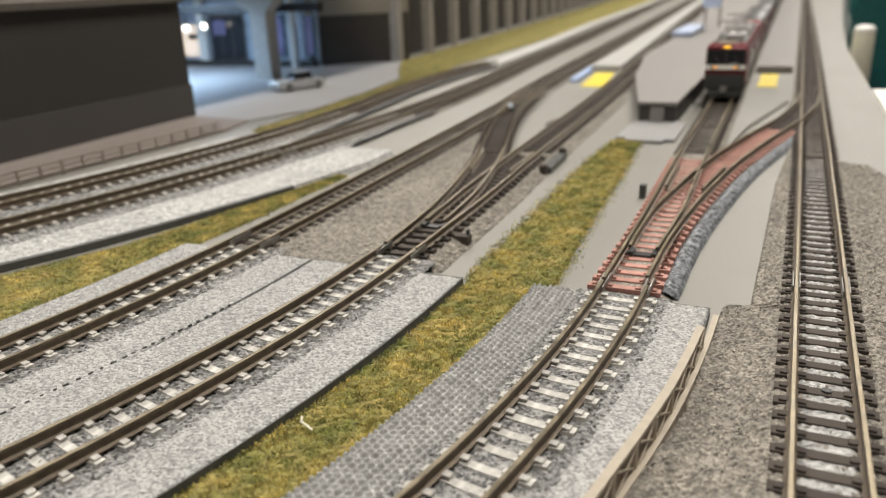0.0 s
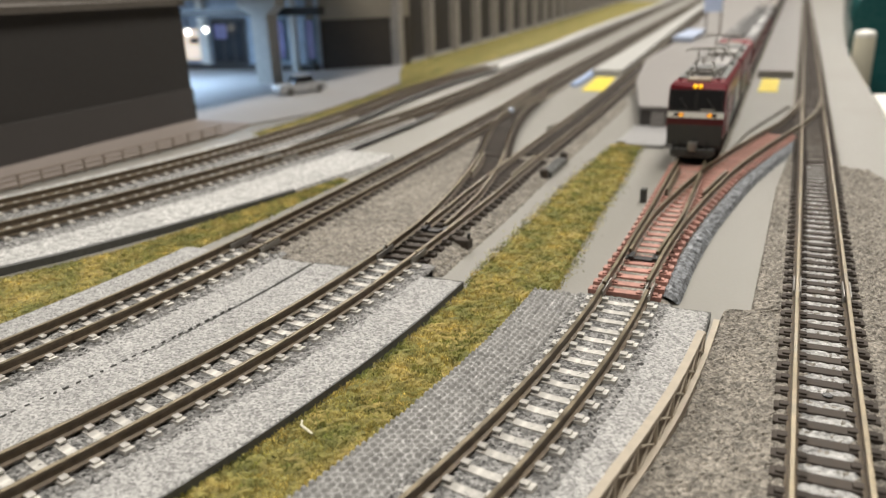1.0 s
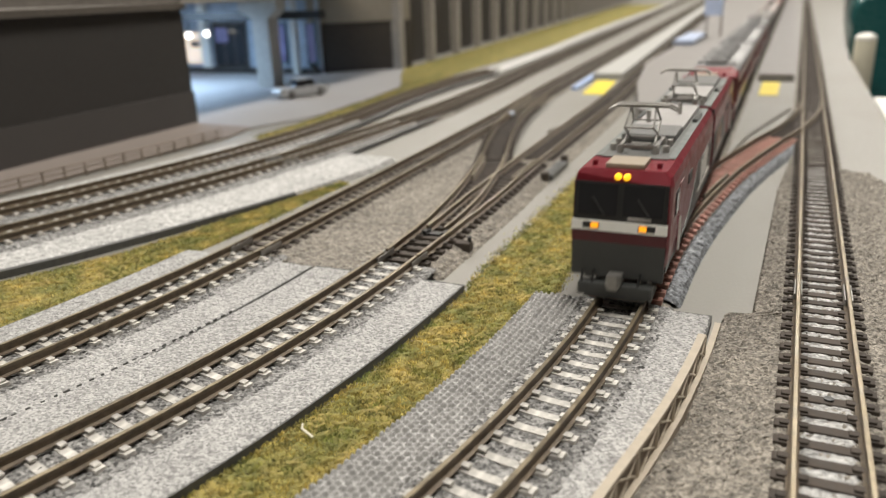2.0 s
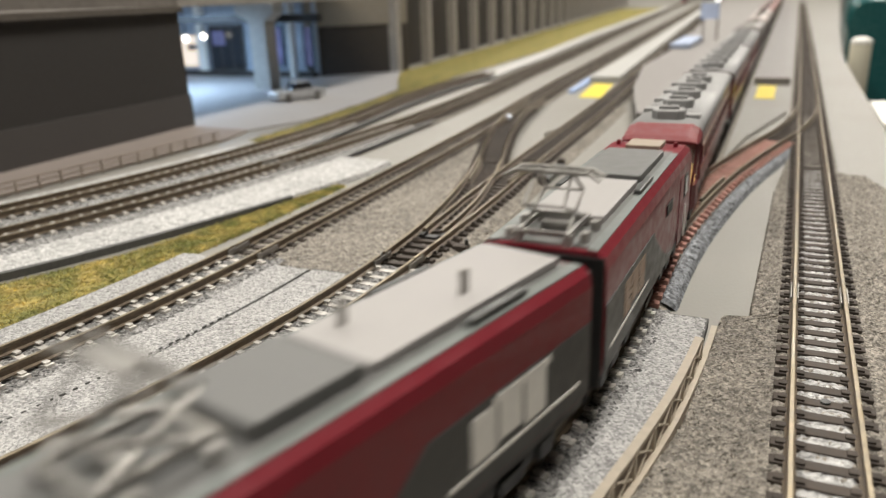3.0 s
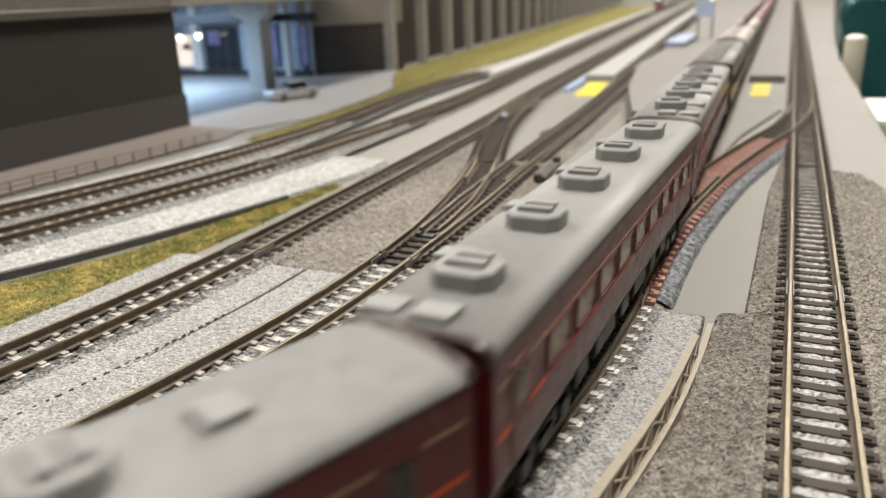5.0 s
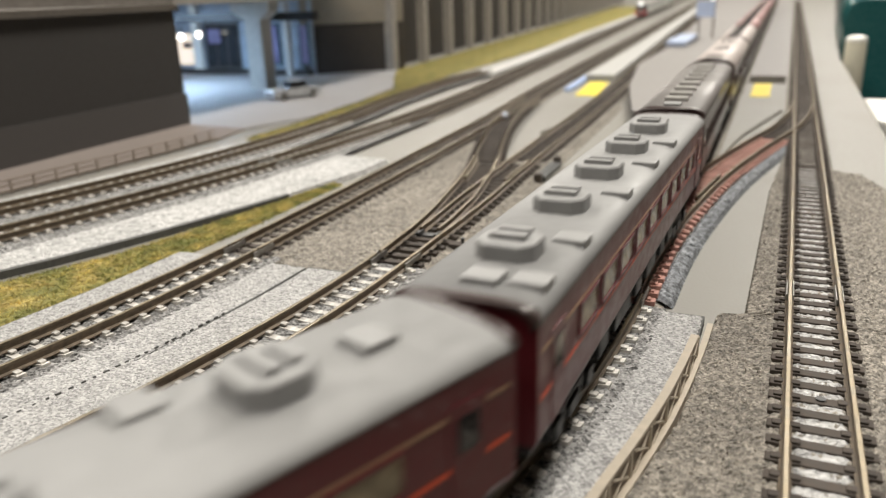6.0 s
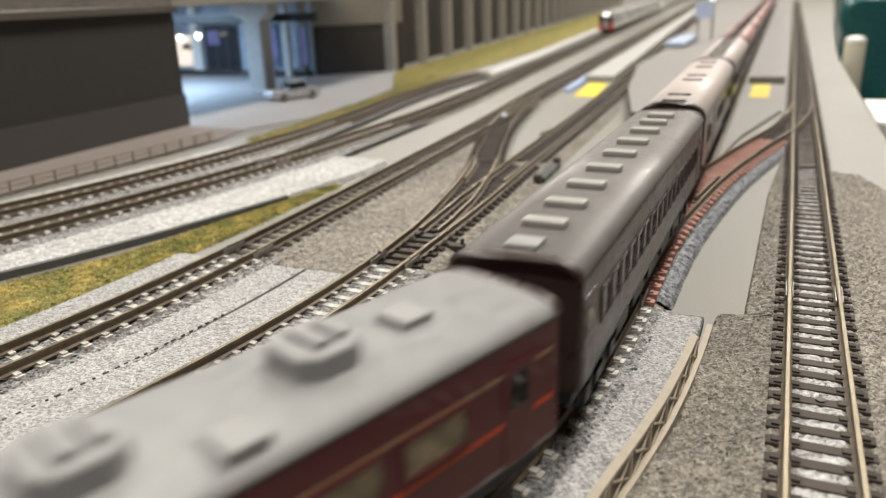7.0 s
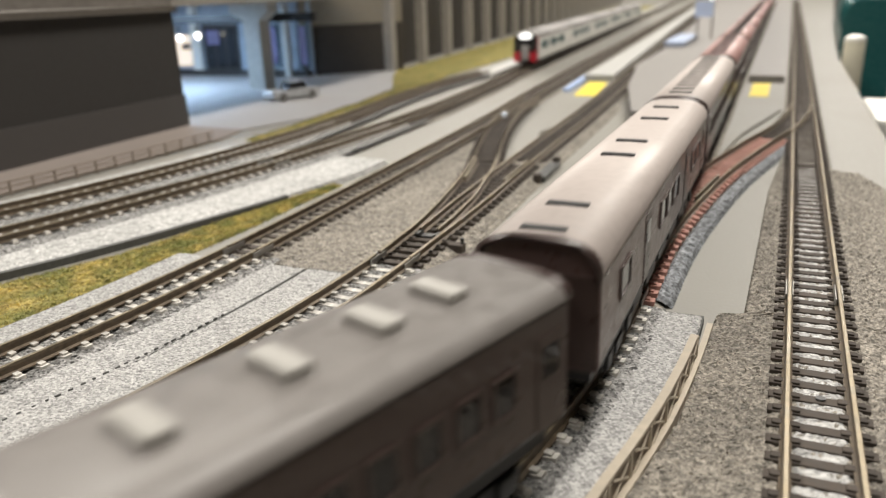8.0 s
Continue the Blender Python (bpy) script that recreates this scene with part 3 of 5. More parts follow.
def turnout(main, branch, y0, y1, yb, me, label, hand, sl_y1, pink):
    """A turnout: sleepers that grow longer, stock rails, closure rails, a frog with guard rails, and a tie bar."""
    t = thing("turnout", label, "turnout", "turnouts of the layout")
    ss = main.cut(y0 + 1, sl_y1, 4.45)
    rng = random.Random(5)
    mat = me.materials[0]
    for s in ss:
        y = main.at(s)[1]
        sb = branch.s_at_y(y)
        a, b = main.at(s)[0], branch.at(sb)[0]
        lo, hi = min(a, b) - 7.1, max(a, b) + 7.1
        bm = bmesh.new()
        wide = hi - lo
        box(bm, 0, 0, 1.9, wide, 2.1, 1.05, 0.12)
        for cx in (a, b):
            for sx in (-1, 1):
                for d in (-1.2, 1.2):
                    box(bm, cx + sx * 4.5 + d - (lo + hi) / 2, 0, 2.9, 1.1, 1.3, 0.4)
        ob = part("sleeper", bm, mat, t)
        ob.matrix_basis = pose((lo + hi) / 2 * MM, y * MM, 0, 0, 0, rng.uniform(-0.5, 0.5))
    if pink:
        s = branch.cut(sl_y1, yb, 4.45)
        for k in s[1:]:
            p = branch.at(k)
            share("sleeper", me, t, pose(p[0] * MM, p[1] * MM, 0, 0, 0, math.degrees(branch.heading(k)) - 90))
    outer = 4.5 * hand
    rail(main, -outer, y0, y1, t, name="stock_rail")
    rail(branch, outer, y0 + 1, yb, t, name="stock_rail")
    rail(main, outer, y0 + 22, y1, t, name="closure_rail", spread=lambda y: outer - hand * np.interp(y, [y0 + 22, y0 + 55], [1.6, 0]))
    rail(branch, -outer, y0 + 22, yb, t, name="closure_rail", spread=lambda y: -outer + hand * np.interp(y, [y0 + 22, y0 + 55], [1.6, 0]))
    for w, o in ((main, -outer + hand * 1.7), (branch, outer - hand * 1.7)):
        rail(w, o, y0 + 78, y0 + 108, t, name="guard_rail")
    bm = bmesh.new()
    p = main.at(main.s_at_y(y0 + 21))
    box(bm, 0, 0, 2.6, 8.0, 2.6, 0.9, 0.2)
    box(bm, -2.6, 0, 3.3, 1.2, 3.6, 0.9, 0.2)
    box(bm, 2.6, 0, 3.3, 1.2, 3.6, 0.9, 0.2)
    ob = part("tie_bar", bm, M["black"], t, "black plastic tie bar")
    ob.matrix_basis = pose(p[0] * MM, p[1] * MM, 0)
    return t


turnout(WAY_B, BRANCH_B, 146, 290, 330, SL_PINK, "turnout with salmon pink sleepers and brassy rails", 1, 268, True)
turnout(WAY_C, BRANCH_C, 150, 270, 330, SL_BROWN, "weathered turnout with brown sleepers and rusty rails", -1, 262, False)
t = thing("track", "rusty curved link track to the plain line", "model track", "tracks of the layout")
for o in (-4.5, 4.5):
    rail(BRANCH_B, o, 330, 428, t)
sleepers(BRANCH_B, 332, 400, SL_BROWN, t)
t = thing("track", "rusty curved link track between two lines", "model track", "tracks of the layout")
for o in (-4.5, 4.5):
    rail(BRANCH_C, o, 262, 418, t)
sleepers(BRANCH_C, 264, 390, SL_BROWN, t)


def turnout_bed():
    """The grey moulded shoulder along the outside of the turnout."""
    ob = strip("turnout_shoulder", BRANCH_B, 150.5, 372, 7.2, 11.2, lambda o: np.interp(o, [7.5, 9.0, 11.2], [2.5, 2.3, 0.8]), 0.45, 0.6, M["shoulder"], drop=0.8)
    tagged(ob, "grey moulded ballast shoulder beside a turnout", "ballast", kind="stuff")


turnout_bed()

# ---- fences ----


def girder_fence():
    """The low beige lattice fence along the outer edge of the bed."""
    f = thing("girder_fence", "beige plastic lattice fence along the edge of a track bed", "fence", "")
    s = WAY_B.cut(-40, 141.5, 3.0)

    def edge(a, off):
        y = WAY_B.at(a)[1]
        return WAY_B.side(a, float(np.interp(y, [60, 84, 105, 147], [17.3, 17.6, 18.4, 19.0])) + off)

    short = WAY_B.cut(-40, 129, 3.0)
    for name, z0, z1, o, w, run in (("top_rail", 5.7, 6.4, -1.5, 1.3, short), ("bottom_rail", 0.0, 2.0, -0.6, 1.1, s)):
        rows = []
        for a in run:
            p, q = edge(a, o - w / 2), edge(a, o + w / 2)
            rows.append([(p[0], p[1], z0), (q[0], q[1], z0), (q[0], q[1], z1), (p[0], p[1], z1)])
        part(name, loft(bmesh.new(), rows), M["beige"], f)
    rows = []
    for a in short:
        p, q = edge(a, -1.35), edge(a, -1.05)
        rows.append([(p[0], p[1], 0.4), (q[0], q[1], 0.4), (q[0], q[1], 5.7), (p[0], p[1], 5.7)])
    part("web", loft(bmesh.new(), rows), M["web"], f, "brown recessed web of the fence")
    bm = box(bmesh.new(), -1.0, 0, 0.4, 0.4, 0.8, 5.3)
    first = None
    for i, a in enumerate(WAY_B.cut(-38, 128.5, 7.5)):
        p, h = edge(a, 0), math.degrees(WAY_B.heading(a)) - 90
        if first is None:
            first = part("post", bm, M["beige"], f)
            first.matrix_basis = pose(p[0] * MM, p[1] * MM, 0, 0, 0, h)
        else:
            share("post", first.data, f, pose(p[0] * MM, p[1] * MM, 0, 0, 0, h))
    brace = None
    for i, a in enumerate(WAY_B.cut(-34.2, 125, 7.5)):
        p, h = edge(a, 0), math.degrees(WAY_B.heading(a)) - 90
        if brace is None:
            bm = bmesh.new()
            rod(bm, (-1.0, -3.4, 1.9), (-1.0, 3.4, 5.5), 0.22, 6)
            rod(bm, (-1.0, -3.4, 5.5), (-1.0, 3.4, 1.9), 0.22, 6)
            brace = part("brace", bm, M["beige"], f)
            brace.matrix_basis = pose(p[0] * MM, p[1] * MM, 0, 0, 0, h)
        else:
            share("brace", brace.data, f, pose(p[0] * MM, p[1] * MM, 0, 0, 0, h))


girder_fence()


def road_fence():
    f = thing("railing", "brownish plastic railing between pavement and track", "railing")
    pts = Way(spline([(-259, 60), (-252, 130), (-247, 190), (-243, 240), (-241.5, 283)], 4))
    s = pts.cut(61, 282, 4.0)
    for z in (1.0, 2.9, 4.8):
        rows = []
        for a in s:
            p, q = pts.side(a, -0.3), pts.side(a, 0.3)
            rows.append([(p[0], p[1], z), (q[0], q[1], z), (q[0], q[1], z + 0.5), (p[0], p[1], z + 0.5)])
        part("bar", loft(bmesh.new(), rows), M["railing"], f)
    first = None
    for a in pts.cut(61, 282, 9.0):
        p = pts.at(a)
        if first is None:
            first = part("post", box(bmesh.new(), 0, 0, 0, 0.6, 0.6, 5.4), M["railing"], f)
            first.matrix_basis = pose(p[0] * MM, p[1] * MM, 0)
        else:
            share("post", first.data, f, pose(p[0] * MM, p[1] * MM, 0))


road_fence()

def small_things():
    t = thing("twig", "short pale straw lying on turf", "twig", at=pose(-0.0604, 0.0802, 0.0019, 0, 0, 155))
    part("stem", rod(rod(bmesh.new(), (-1.6, 0, 0), (1.2, 0.2, 0.3), 0.22, 6), (1.2, 0.2, 0.3), (1.9, -0.4, 0.6), 0.18, 6), M["cream"], t)
    c = thing("point_clip", "dark rusty clip beside a turnout", "clip", "clips beside the turnout", at=pose(-0.0715, 0.168, 0))
    part("case", box(bmesh.new(), 0, 0, 0, 4.0, 3.0, 3.0, 0.3), M["sleeper_brown"], c)
    part("pin", rod(bmesh.new(), (1.4, 0.4, 0), (1.4, 0.4, 4.4), 0.5), M["black"], c, "dark upright pin")
    m = thing("point_machine", "long grey point machine beside a turnout", "point machine", at=pose(-0.0735, 0.258, 0, 0, 0, 2))
    part("case", box(bmesh.new(), 0, 0, 0, 4.0, 24, 2.2, 0.5), M["loco_grey"], m)
    for y in (-14, 14):
        part("end_clip", box(bmesh.new(), 0, y, 0, 2.6, 2.6, 3.6, 0.4), M["sleeper_brown"], m, "dark end clip")
    c = thing("point_clip", "dark pin at the foot of a turnout", "clip", "clips beside the turnout", at=pose(-0.0364, 0.226, 0))
    part("case", box(bmesh.new(), 0, 0, 0, 1.8, 3.2, 4.2, 0.3), M["loco_grey"], c)
    # a dark hole in the sleeper, drawn as a black disc
    d = thing("sleeper_plug", "small black disc in place of a hole between two rails", "plug", at=pose(0.0106, 0.1158, 0.0029))
    part("pin", rod(bmesh.new(), (0, 0, 0), (0, 0, 0.35), 0.75, 12), M["black"], d)
    # a bluish glint on the rail, modelled as a small pale cap
    for x, y, z, r in ((-122.5, 352, 5.0, 1.6),):
        g = thing("blue_glint_stud", "small pale bluish cap in place of a glint on a rail", "stud", at=pose(x * MM, y * MM, z * MM))
        bm = bmesh.new()
        bmesh.ops.create_uvsphere(bm, u_segments=10, v_segments=8, radius=r)
        part("cap", bm, M["blue_glint"], g, smooth=True)
    s = thing("blue_patch", "pale blue painted strip beside a yellow patch", "painted strip")
    part("patch", prism(bmesh.new(), [(-122.5, 478), (-127, 480), (-132, 560), (-127, 560)], 0.0, 1.9), M["blue_paint"], s)


# the glint's brightness is in this pale colour
M["blue_glint"] = material("pale_bluish_glint", (0.75, 0.82, 0.95), 0.2, 0.4, 0.05)
M["blue_paint"] = material("pale_blue_paint", (0.34, 0.44, 0.66), 0.5, 0, 0.06, 500, 40)
small_things()

# ---- the built side: dark building, road, underpass, viaduct ----


def built_side():
    bm = prism(bmesh.new(), [(-262, 40), (-241, 283), (-247, 308), (-286, 311), (-282, 40)], 0.05, 0.9)
    tagged(part("pavement", bm, M["pavement"]), "brownish pavement along a dark building", "pavement", kind="structure")
    bm = prism(bmesh.new(), [(-286, 311), (-247, 308), (-233, 350), (-236, 400), (-248, 470), (-277, 566), (-308, 588), (-355, 542), (-522, 542), (-522, 311)], 0.05, 0.7)
    tagged(part("road", bm, M["road"]), "pale grey road that runs under a viaduct", "road", kind="structure")
    b = thing("building", "long dark grey building with a flat pale roof", "building")
    bm = prism(bmesh.new(), [(-280, 20), (-287.5, 314), (-470, 314), (-470, 20)], 17, 58.5)
    part("wall", bm, M["wall_dark"], b)
    bm = prism(bmesh.new(), [(-279.2, 20), (-286.7, 314.6), (-470, 314.6), (-470, 20)], 0, 17)
    part("plinth", bm, M["wall_mid"], b, "slightly paler grey plinth")
    bm = prism(bmesh.new(), [(-277.5, 20), (-285.5, 315.5), (-472, 315.5), (-472, 20)], 58.5, 61.5)
    part("roof", bm, M["concrete_brown"], b, "brownish grey flat roof edge")

    u = thing("viaduct", "concrete viaduct on piers over a lit underpass", "viaduct")
    bm = bmesh.new()
    box(bm, -345, 459, 0, 14, 12, 48, 0.6)
    part("pier", bm, M["concrete"], u, "pale concrete pier")
    bm = bmesh.new()
    loft(bm, [[(-352, y, 48), (-338, y, 48), (-330, y, 54), (-330, y, 61), (-363, y, 61), (-363, y, 54)] for y in (453, 465)])
    part("pier_head", bm, M["concrete"], u)
    part("beam", box(bmesh.new(), -397, 470, 46.7, 188, 6, 5.8), M["black"], u, "dark steel cross beam")
    part("deck", box(bmesh.new(), -415, 432, 61, 260, 240, 14), M["pillar"], u)
    part("rear_pier", box(bmesh.new(), -371, 531, 0, 5, 5, 59, 0.4), M["concrete"], u)

    s = thing("shop_front", "bluish lit shop front under a viaduct", "shop front")
    part("wall", box(bmesh.new(), -440, 546, 0, 170, 6, 61), M["shop"], s)
    part("step", box(bmesh.new(), -440, 540, 0.6, 168, 10, 4), M["wall_dark"], s, "dark step")
    part("side_wall", box(bmesh.new(), -525, 435, 0, 6, 225, 61), M["shop"], s)
    w = part("window", box(bmesh.new(), -446, 541.5, 5, 36, 1.5, 38), M["wall_mid"], s, "dark framed shop window")
    for x in (-457.5, -446, -434.5):
        part("pane", box(bmesh.new(), x, 540.5, 6.5, 9.6, 0.8, 34), M["window"], w, "dark glass pane")
    # added panel that glows blue; no light source of its own here
    part("screen", box(bmesh.new(), -453, 539.8, 26, 13, 0.5, 12), M["blue_glow"], w, "dim bluish glowing panel added on the window")
    for x in (-391, -362):
        w = part("window", box(bmesh.new(), x, 541.5, 8, 9, 1.5, 34), M["teal"], s, "narrow bluish window")
        part("pane", box(bmesh.new(), x, 540.6, 9.5, 7, 0.6, 31), M["blue_glow"], w)
    part("doorway", box(bmesh.new(), -489, 541.8, 8, 22, 1.5, 26), M["lit_shop"], s, "warmly lit open doorway")
    part("door_lintel", box(bmesh.new(), -484, 540.6, 22, 9, 1.0, 5), M["concrete_brown"], s)
    part("post", box(bmesh.new(), -470.5, 538, 2, 9, 3, 57), M["white"], s, "white post")

    w = thing("retaining_wall", "dark retaining wall with a tan parapet", "wall")
    bm = loft(bmesh.new(), [[(-362, 540, z), (-306, 586, z), (-300, 600, z), (-340, 610, z), (-375, 560, z)] for z in (0, 40)])
    part("lower_wall", bm, M["viaduct_wall"], w)
    bm = loft(bmesh.new(), [[(-363, 539, z), (-305, 585, z), (-300, 600, z), (-340, 610, z), (-375, 560, z)] for z in (40, 75)])
    part("parapet", bm, M["tan"], w, "tan parapet")

    v = thing("pillared_viaduct", "long dark viaduct wall with pale concrete pillars", "viaduct")
    bm = prism(bmesh.new(), [(-316, 584), (-316 - 0.1 * 2200, 2784), (-356 - 0.1 * 2200, 2784), (-356, 584)], 0, 78)
    part("wall", bm, M["viaduct_wall"], v, "dark brown recessed wall")
    first = None
    for i in range(27):
        y = 588 + i * 80
        at = pose((-306 - 0.1 * (y - 588)) * MM, y * MM, 0, 0, 0, 5.7)
        if first is None:
            first = part("pillar", box(bmesh.new(), 0, 0, 0, 8, 10, 78, 0.5), M["pillar"], v)
            first.matrix_basis = at
        else:
            share("pillar", first.data, v, at)


built_side()


def underpass_lights():
    for i, (x, y, z) in enumerate(((-464, 512, 33.5), (-445, 512, 35))):
        g = thing("globe_lamp", "glowing white globe lamp under the viaduct", "lamp", "lamps of the underpass")
        bm = bmesh.new()
        bmesh.ops.create_uvsphere(bm, u_segments=16, v_segments=10, radius=2.2, matrix=Matrix.Translation((x, y, z)))
        part("globe", bm, M["lamp_white"], g, smooth=True)
        part("stem", rod(bmesh.new(), (x, y, z + 2), (x, y, 61), 0.6), M["black"], g)
    d = bpy.data.lights.new("underpass_light", "AREA")
    d.shape, d.size, d.size_y, d.energy, d.color = "RECTANGLE", 0.08, 0.12, 0.33, (0.5, 0.72, 1.0)
    ob = new("underpass_light", d)
    ob.matrix_world = look((-0.42, 0.42, 0.0585), (-0.42, 0.42, 0))


underpass_lights()

# ---- platforms ----


def platforms():
    p = thing("platform", "grey plastic station platform with a dark end wall", "platform", "station platforms")
    bm = prism(bmesh.new(), [(-60, 346), (-43.2, 346), (-42, 440), (-43, 700), (-53, 2500), (-190, 2500), (-94, 720), (-94, 560), (-78, 436)], 8.6, 10)
    part("top", bm, M["platform"], p)
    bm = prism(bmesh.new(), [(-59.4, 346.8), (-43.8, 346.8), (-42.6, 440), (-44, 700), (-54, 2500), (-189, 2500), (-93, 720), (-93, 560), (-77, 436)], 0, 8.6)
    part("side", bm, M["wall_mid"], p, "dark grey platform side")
    bm = bmesh.new()
    box(bm, -50.0, 327, 0.0, 23, 46, 1.4, 0.0)
    vs = [e for e in bm.edges if abs(e.verts[0].co.z - e.verts[1].co.z) > 0.5]
    bmesh.ops.bevel(bm, geom=vs, offset=4, segments=4, affect="EDGES")
    part("base_plate", bm, M["platform_plate"], p, "thin pale grey rounded base plate")
    bm = bmesh.new()
    for k in range(4):
        box(bm, -51.5, 346.4 - k * 0.7, 1.3, 6, 1.0, 6.4 - 1.5 * k)
    part("steps", bm, M["platform"], p, "small grey steps")

    p = thing("platform", "grey platform slab with a yellow patch", "platform", "station platforms")
    part("slab", prism(bmesh.new(), [(-18, 300), (-13, 345), (2, 420), (2.5, 528), (-18.5, 528)], 0, 1.6), M["board"], p)
    part("patch", box(bmesh.new(), -10.3, 494, 1.6, 10.2, 60, 0.25), M["yellow"], p, "yellow painted patch")
    part("raised_part", prism(bmesh.new(), [(-18.5, 533), (2.5, 533), (3.5, 2400), (-24, 2400)], 0, 5.5), M["platform"], p)
    p = thing("platform", "platform slab with a yellow patch and a raised part paled for glare", "platform", "station platforms")
    part("slab", prism(bmesh.new(), [(-98, 330), (-95, 350), (-99, 520), (-121, 520), (-116, 440)], 0, 1.6), M["board"], p)
    part("patch", prism(bmesh.new(), [(-99.5, 450), (-112.5, 450), (-119, 519), (-106, 517)], 1.6, 1.85), M["yellow"], p, "yellow painted patch")
    part("raised_part", prism(bmesh.new(), [(-104, 526), (-124, 526), (-142, 900), (-175, 1500), (-232, 2450), (-215, 2450), (-160, 1470), (-118, 760)], 0, 5.5), M["platform_glare"], p)
    p = thing("platform", "strip of platform beside the far line, coloured pale for glare", "platform", "station platforms")
    part("top", prism(bmesh.new(), [(-199, 545), (-212, 545), (-222, 700), (-248, 1000), (-340, 2400), (-325, 2400), (-234, 1000), (-208, 700)], 0, 3.5), M["platform_glare"], p)


platforms()


def platform_things():
    g = thing("sign_gantry", "pale grey sign gantry standing on a platform", "gantry", at=pose(-0.0725, 0.80, 0.011))
    for x in (-6.5, 6.5):
        part("post", box(bmesh.new(), x, 0, 0, 2.2, 2.2, 62, 0.3), M["pillar"], g)
    part("cross_beam", box(bmesh.new(), 0, 0, 38, 22, 2.6, 3.5, 0.3), M["loco_grey"], g, "dark cross beam")
    # flat panel put up for a blurry light-blue glow
    part("sign", box(bmesh.new(), -1, -1.8, 20, 17, 1.2, 15, 0.3), M["blue_glare"], g, "pale bluish panel for a blurry glow")
    part("lamp", box(bmesh.new(), 5.5, -2.6, 36, 5, 3, 5, 0.8), M["lamp_sign"], g, "small lit white lamp")
    # flat slab added where a light-blue glare lies on the platform
    k = thing("kiosk", "low pale blue slab on a platform for a bluish glare", "box", at=pose(-0.088, 0.76, 0.011))
    part("body", box(bmesh.new(), 0, 0, 0, 17, 110, 3.0, 0.5), M["blue_glare"], k)
    part("cap", box(bmesh.new(), 0, 0, 3.0, 17.6, 110.6, 0.6), M["blue_glare"], k)


# the bluish glare on the platform, put into a colour
M["blue_glare"] = material("pale_blue_glare", (0.52, 0.60, 0.78), 0.4, 0, 0.06, 300, 40)
M["lamp_sign"] = material("lit_white_sign", (1, 1, 1), 0.3, 0, 0, glow=1.5, glow_colour=(1, 0.98, 0.95))
platform_things()

# ---- trains ----
# A vehicle's own space: origin on the rail tops at mid length, x to its right as seen from the lens side, front towards -y.


def wheelset_mesh():
    bm = bmesh.new()
    for sx in (-1, 1):
        bmesh.ops.create_cone(bm, cap_ends=True, segments=20, radius1=2.8, radius2=2.8, depth=1.3,
                              matrix=Matrix.Translation((sx * 4.5, 0, 0)) @ Matrix.Rotation(radians(90), 4, "Y"))
    rod(bm, (-5, 0, 0), (5, 0, 0), 0.7)
    me = bpy.data.meshes.new("wheelset")
    bm.transform(Matrix.Scale(MM, 4))
    bm.to_mesh(me)
    bm.free()
    me.materials.append(M["black"])
    return me


WHEELS = wheelset_mesh()


def bogie_mesh():
    bm = bmesh.new()
    for sx in (-1, 1):
        box(bm, sx * 6.6, 0, 2.0, 1.2, 22, 2.4, 0.3)
        for y in (-8, 8):
            box(bm, sx * 7.3, y, 1.6, 1.0, 3.6, 2.8, 0.3)
        box(bm, sx * 7.2, 0, 1.4, 1.0, 5.5, 2.2, 0.3)
    box(bm, 0, 0, 3.4, 13, 5, 2.6)
    me = bpy.data.meshes.new("bogie")
    bm.transform(Matrix.Scale(MM, 4))
    bm.to_mesh(me)
    bm.free()
    me.materials.append(M["black"])
    return me


BOGIE = bogie_mesh()


def running_gear(car, ys):
    for y in ys:
        b = share("bogie", BOGIE, car, pose(0, y * MM, 0))
        for d in (-8, 8):
            share("wheelset", WHEELS, b, pose(0, d * MM, 2.8 * MM))


def profile(half, z0, z1, top, crown=0.5):
    """Half-round coach cross-section from z0, straight sides to z1, roof up to top."""
    pts = [(half - 0.3, z0), (half, z0 + 1.0), (half, z1)]
    for k in range(1, 8):
        a = k / 8 * math.pi / 2
        e = crown
        pts.append((half * math.cos(a) ** e if math.cos(a) > 0 else 0, z1 + (top - z1) * math.sin(a) ** 1.0))
    pts.append((0, top))
    left = [(-x, z) for x, z in pts[-2::-1]]
    return pts + left


def shell(outline, y0, y1, steps=2):
    bm = bmesh.new()
    loft(bm, [[(x, y, z) for x, z in outline] for y in np.linspace(y0, y1, steps)])
    return bm


def roof_strip(half, z1, top, crown, y0, y1, lift=0.12):
    """The roof skin over a body of the same profile."""
    pts = [(half + 0.15, z1 - 0.2)]
    for k in range(0, 9):
        a = k / 8 * math.pi / 2
        pts.append(((half + 0.15) * max(math.cos(a), 0.0) ** crown, z1 + lift + (top - z1) * math.sin(a)))
    pts[-1] = (0, top + lift)
    left = [(-x, z) for x, z in pts[-2::-1]]
    ring = pts + left
    inner = [(x * 0.9, z - 0.8) for x, z in ring[::-1]]
    bm = bmesh.new()
    loft(bm, [[(x, y, z) for x, z in ring + inner] for y in (y0, y1)])
    return bm


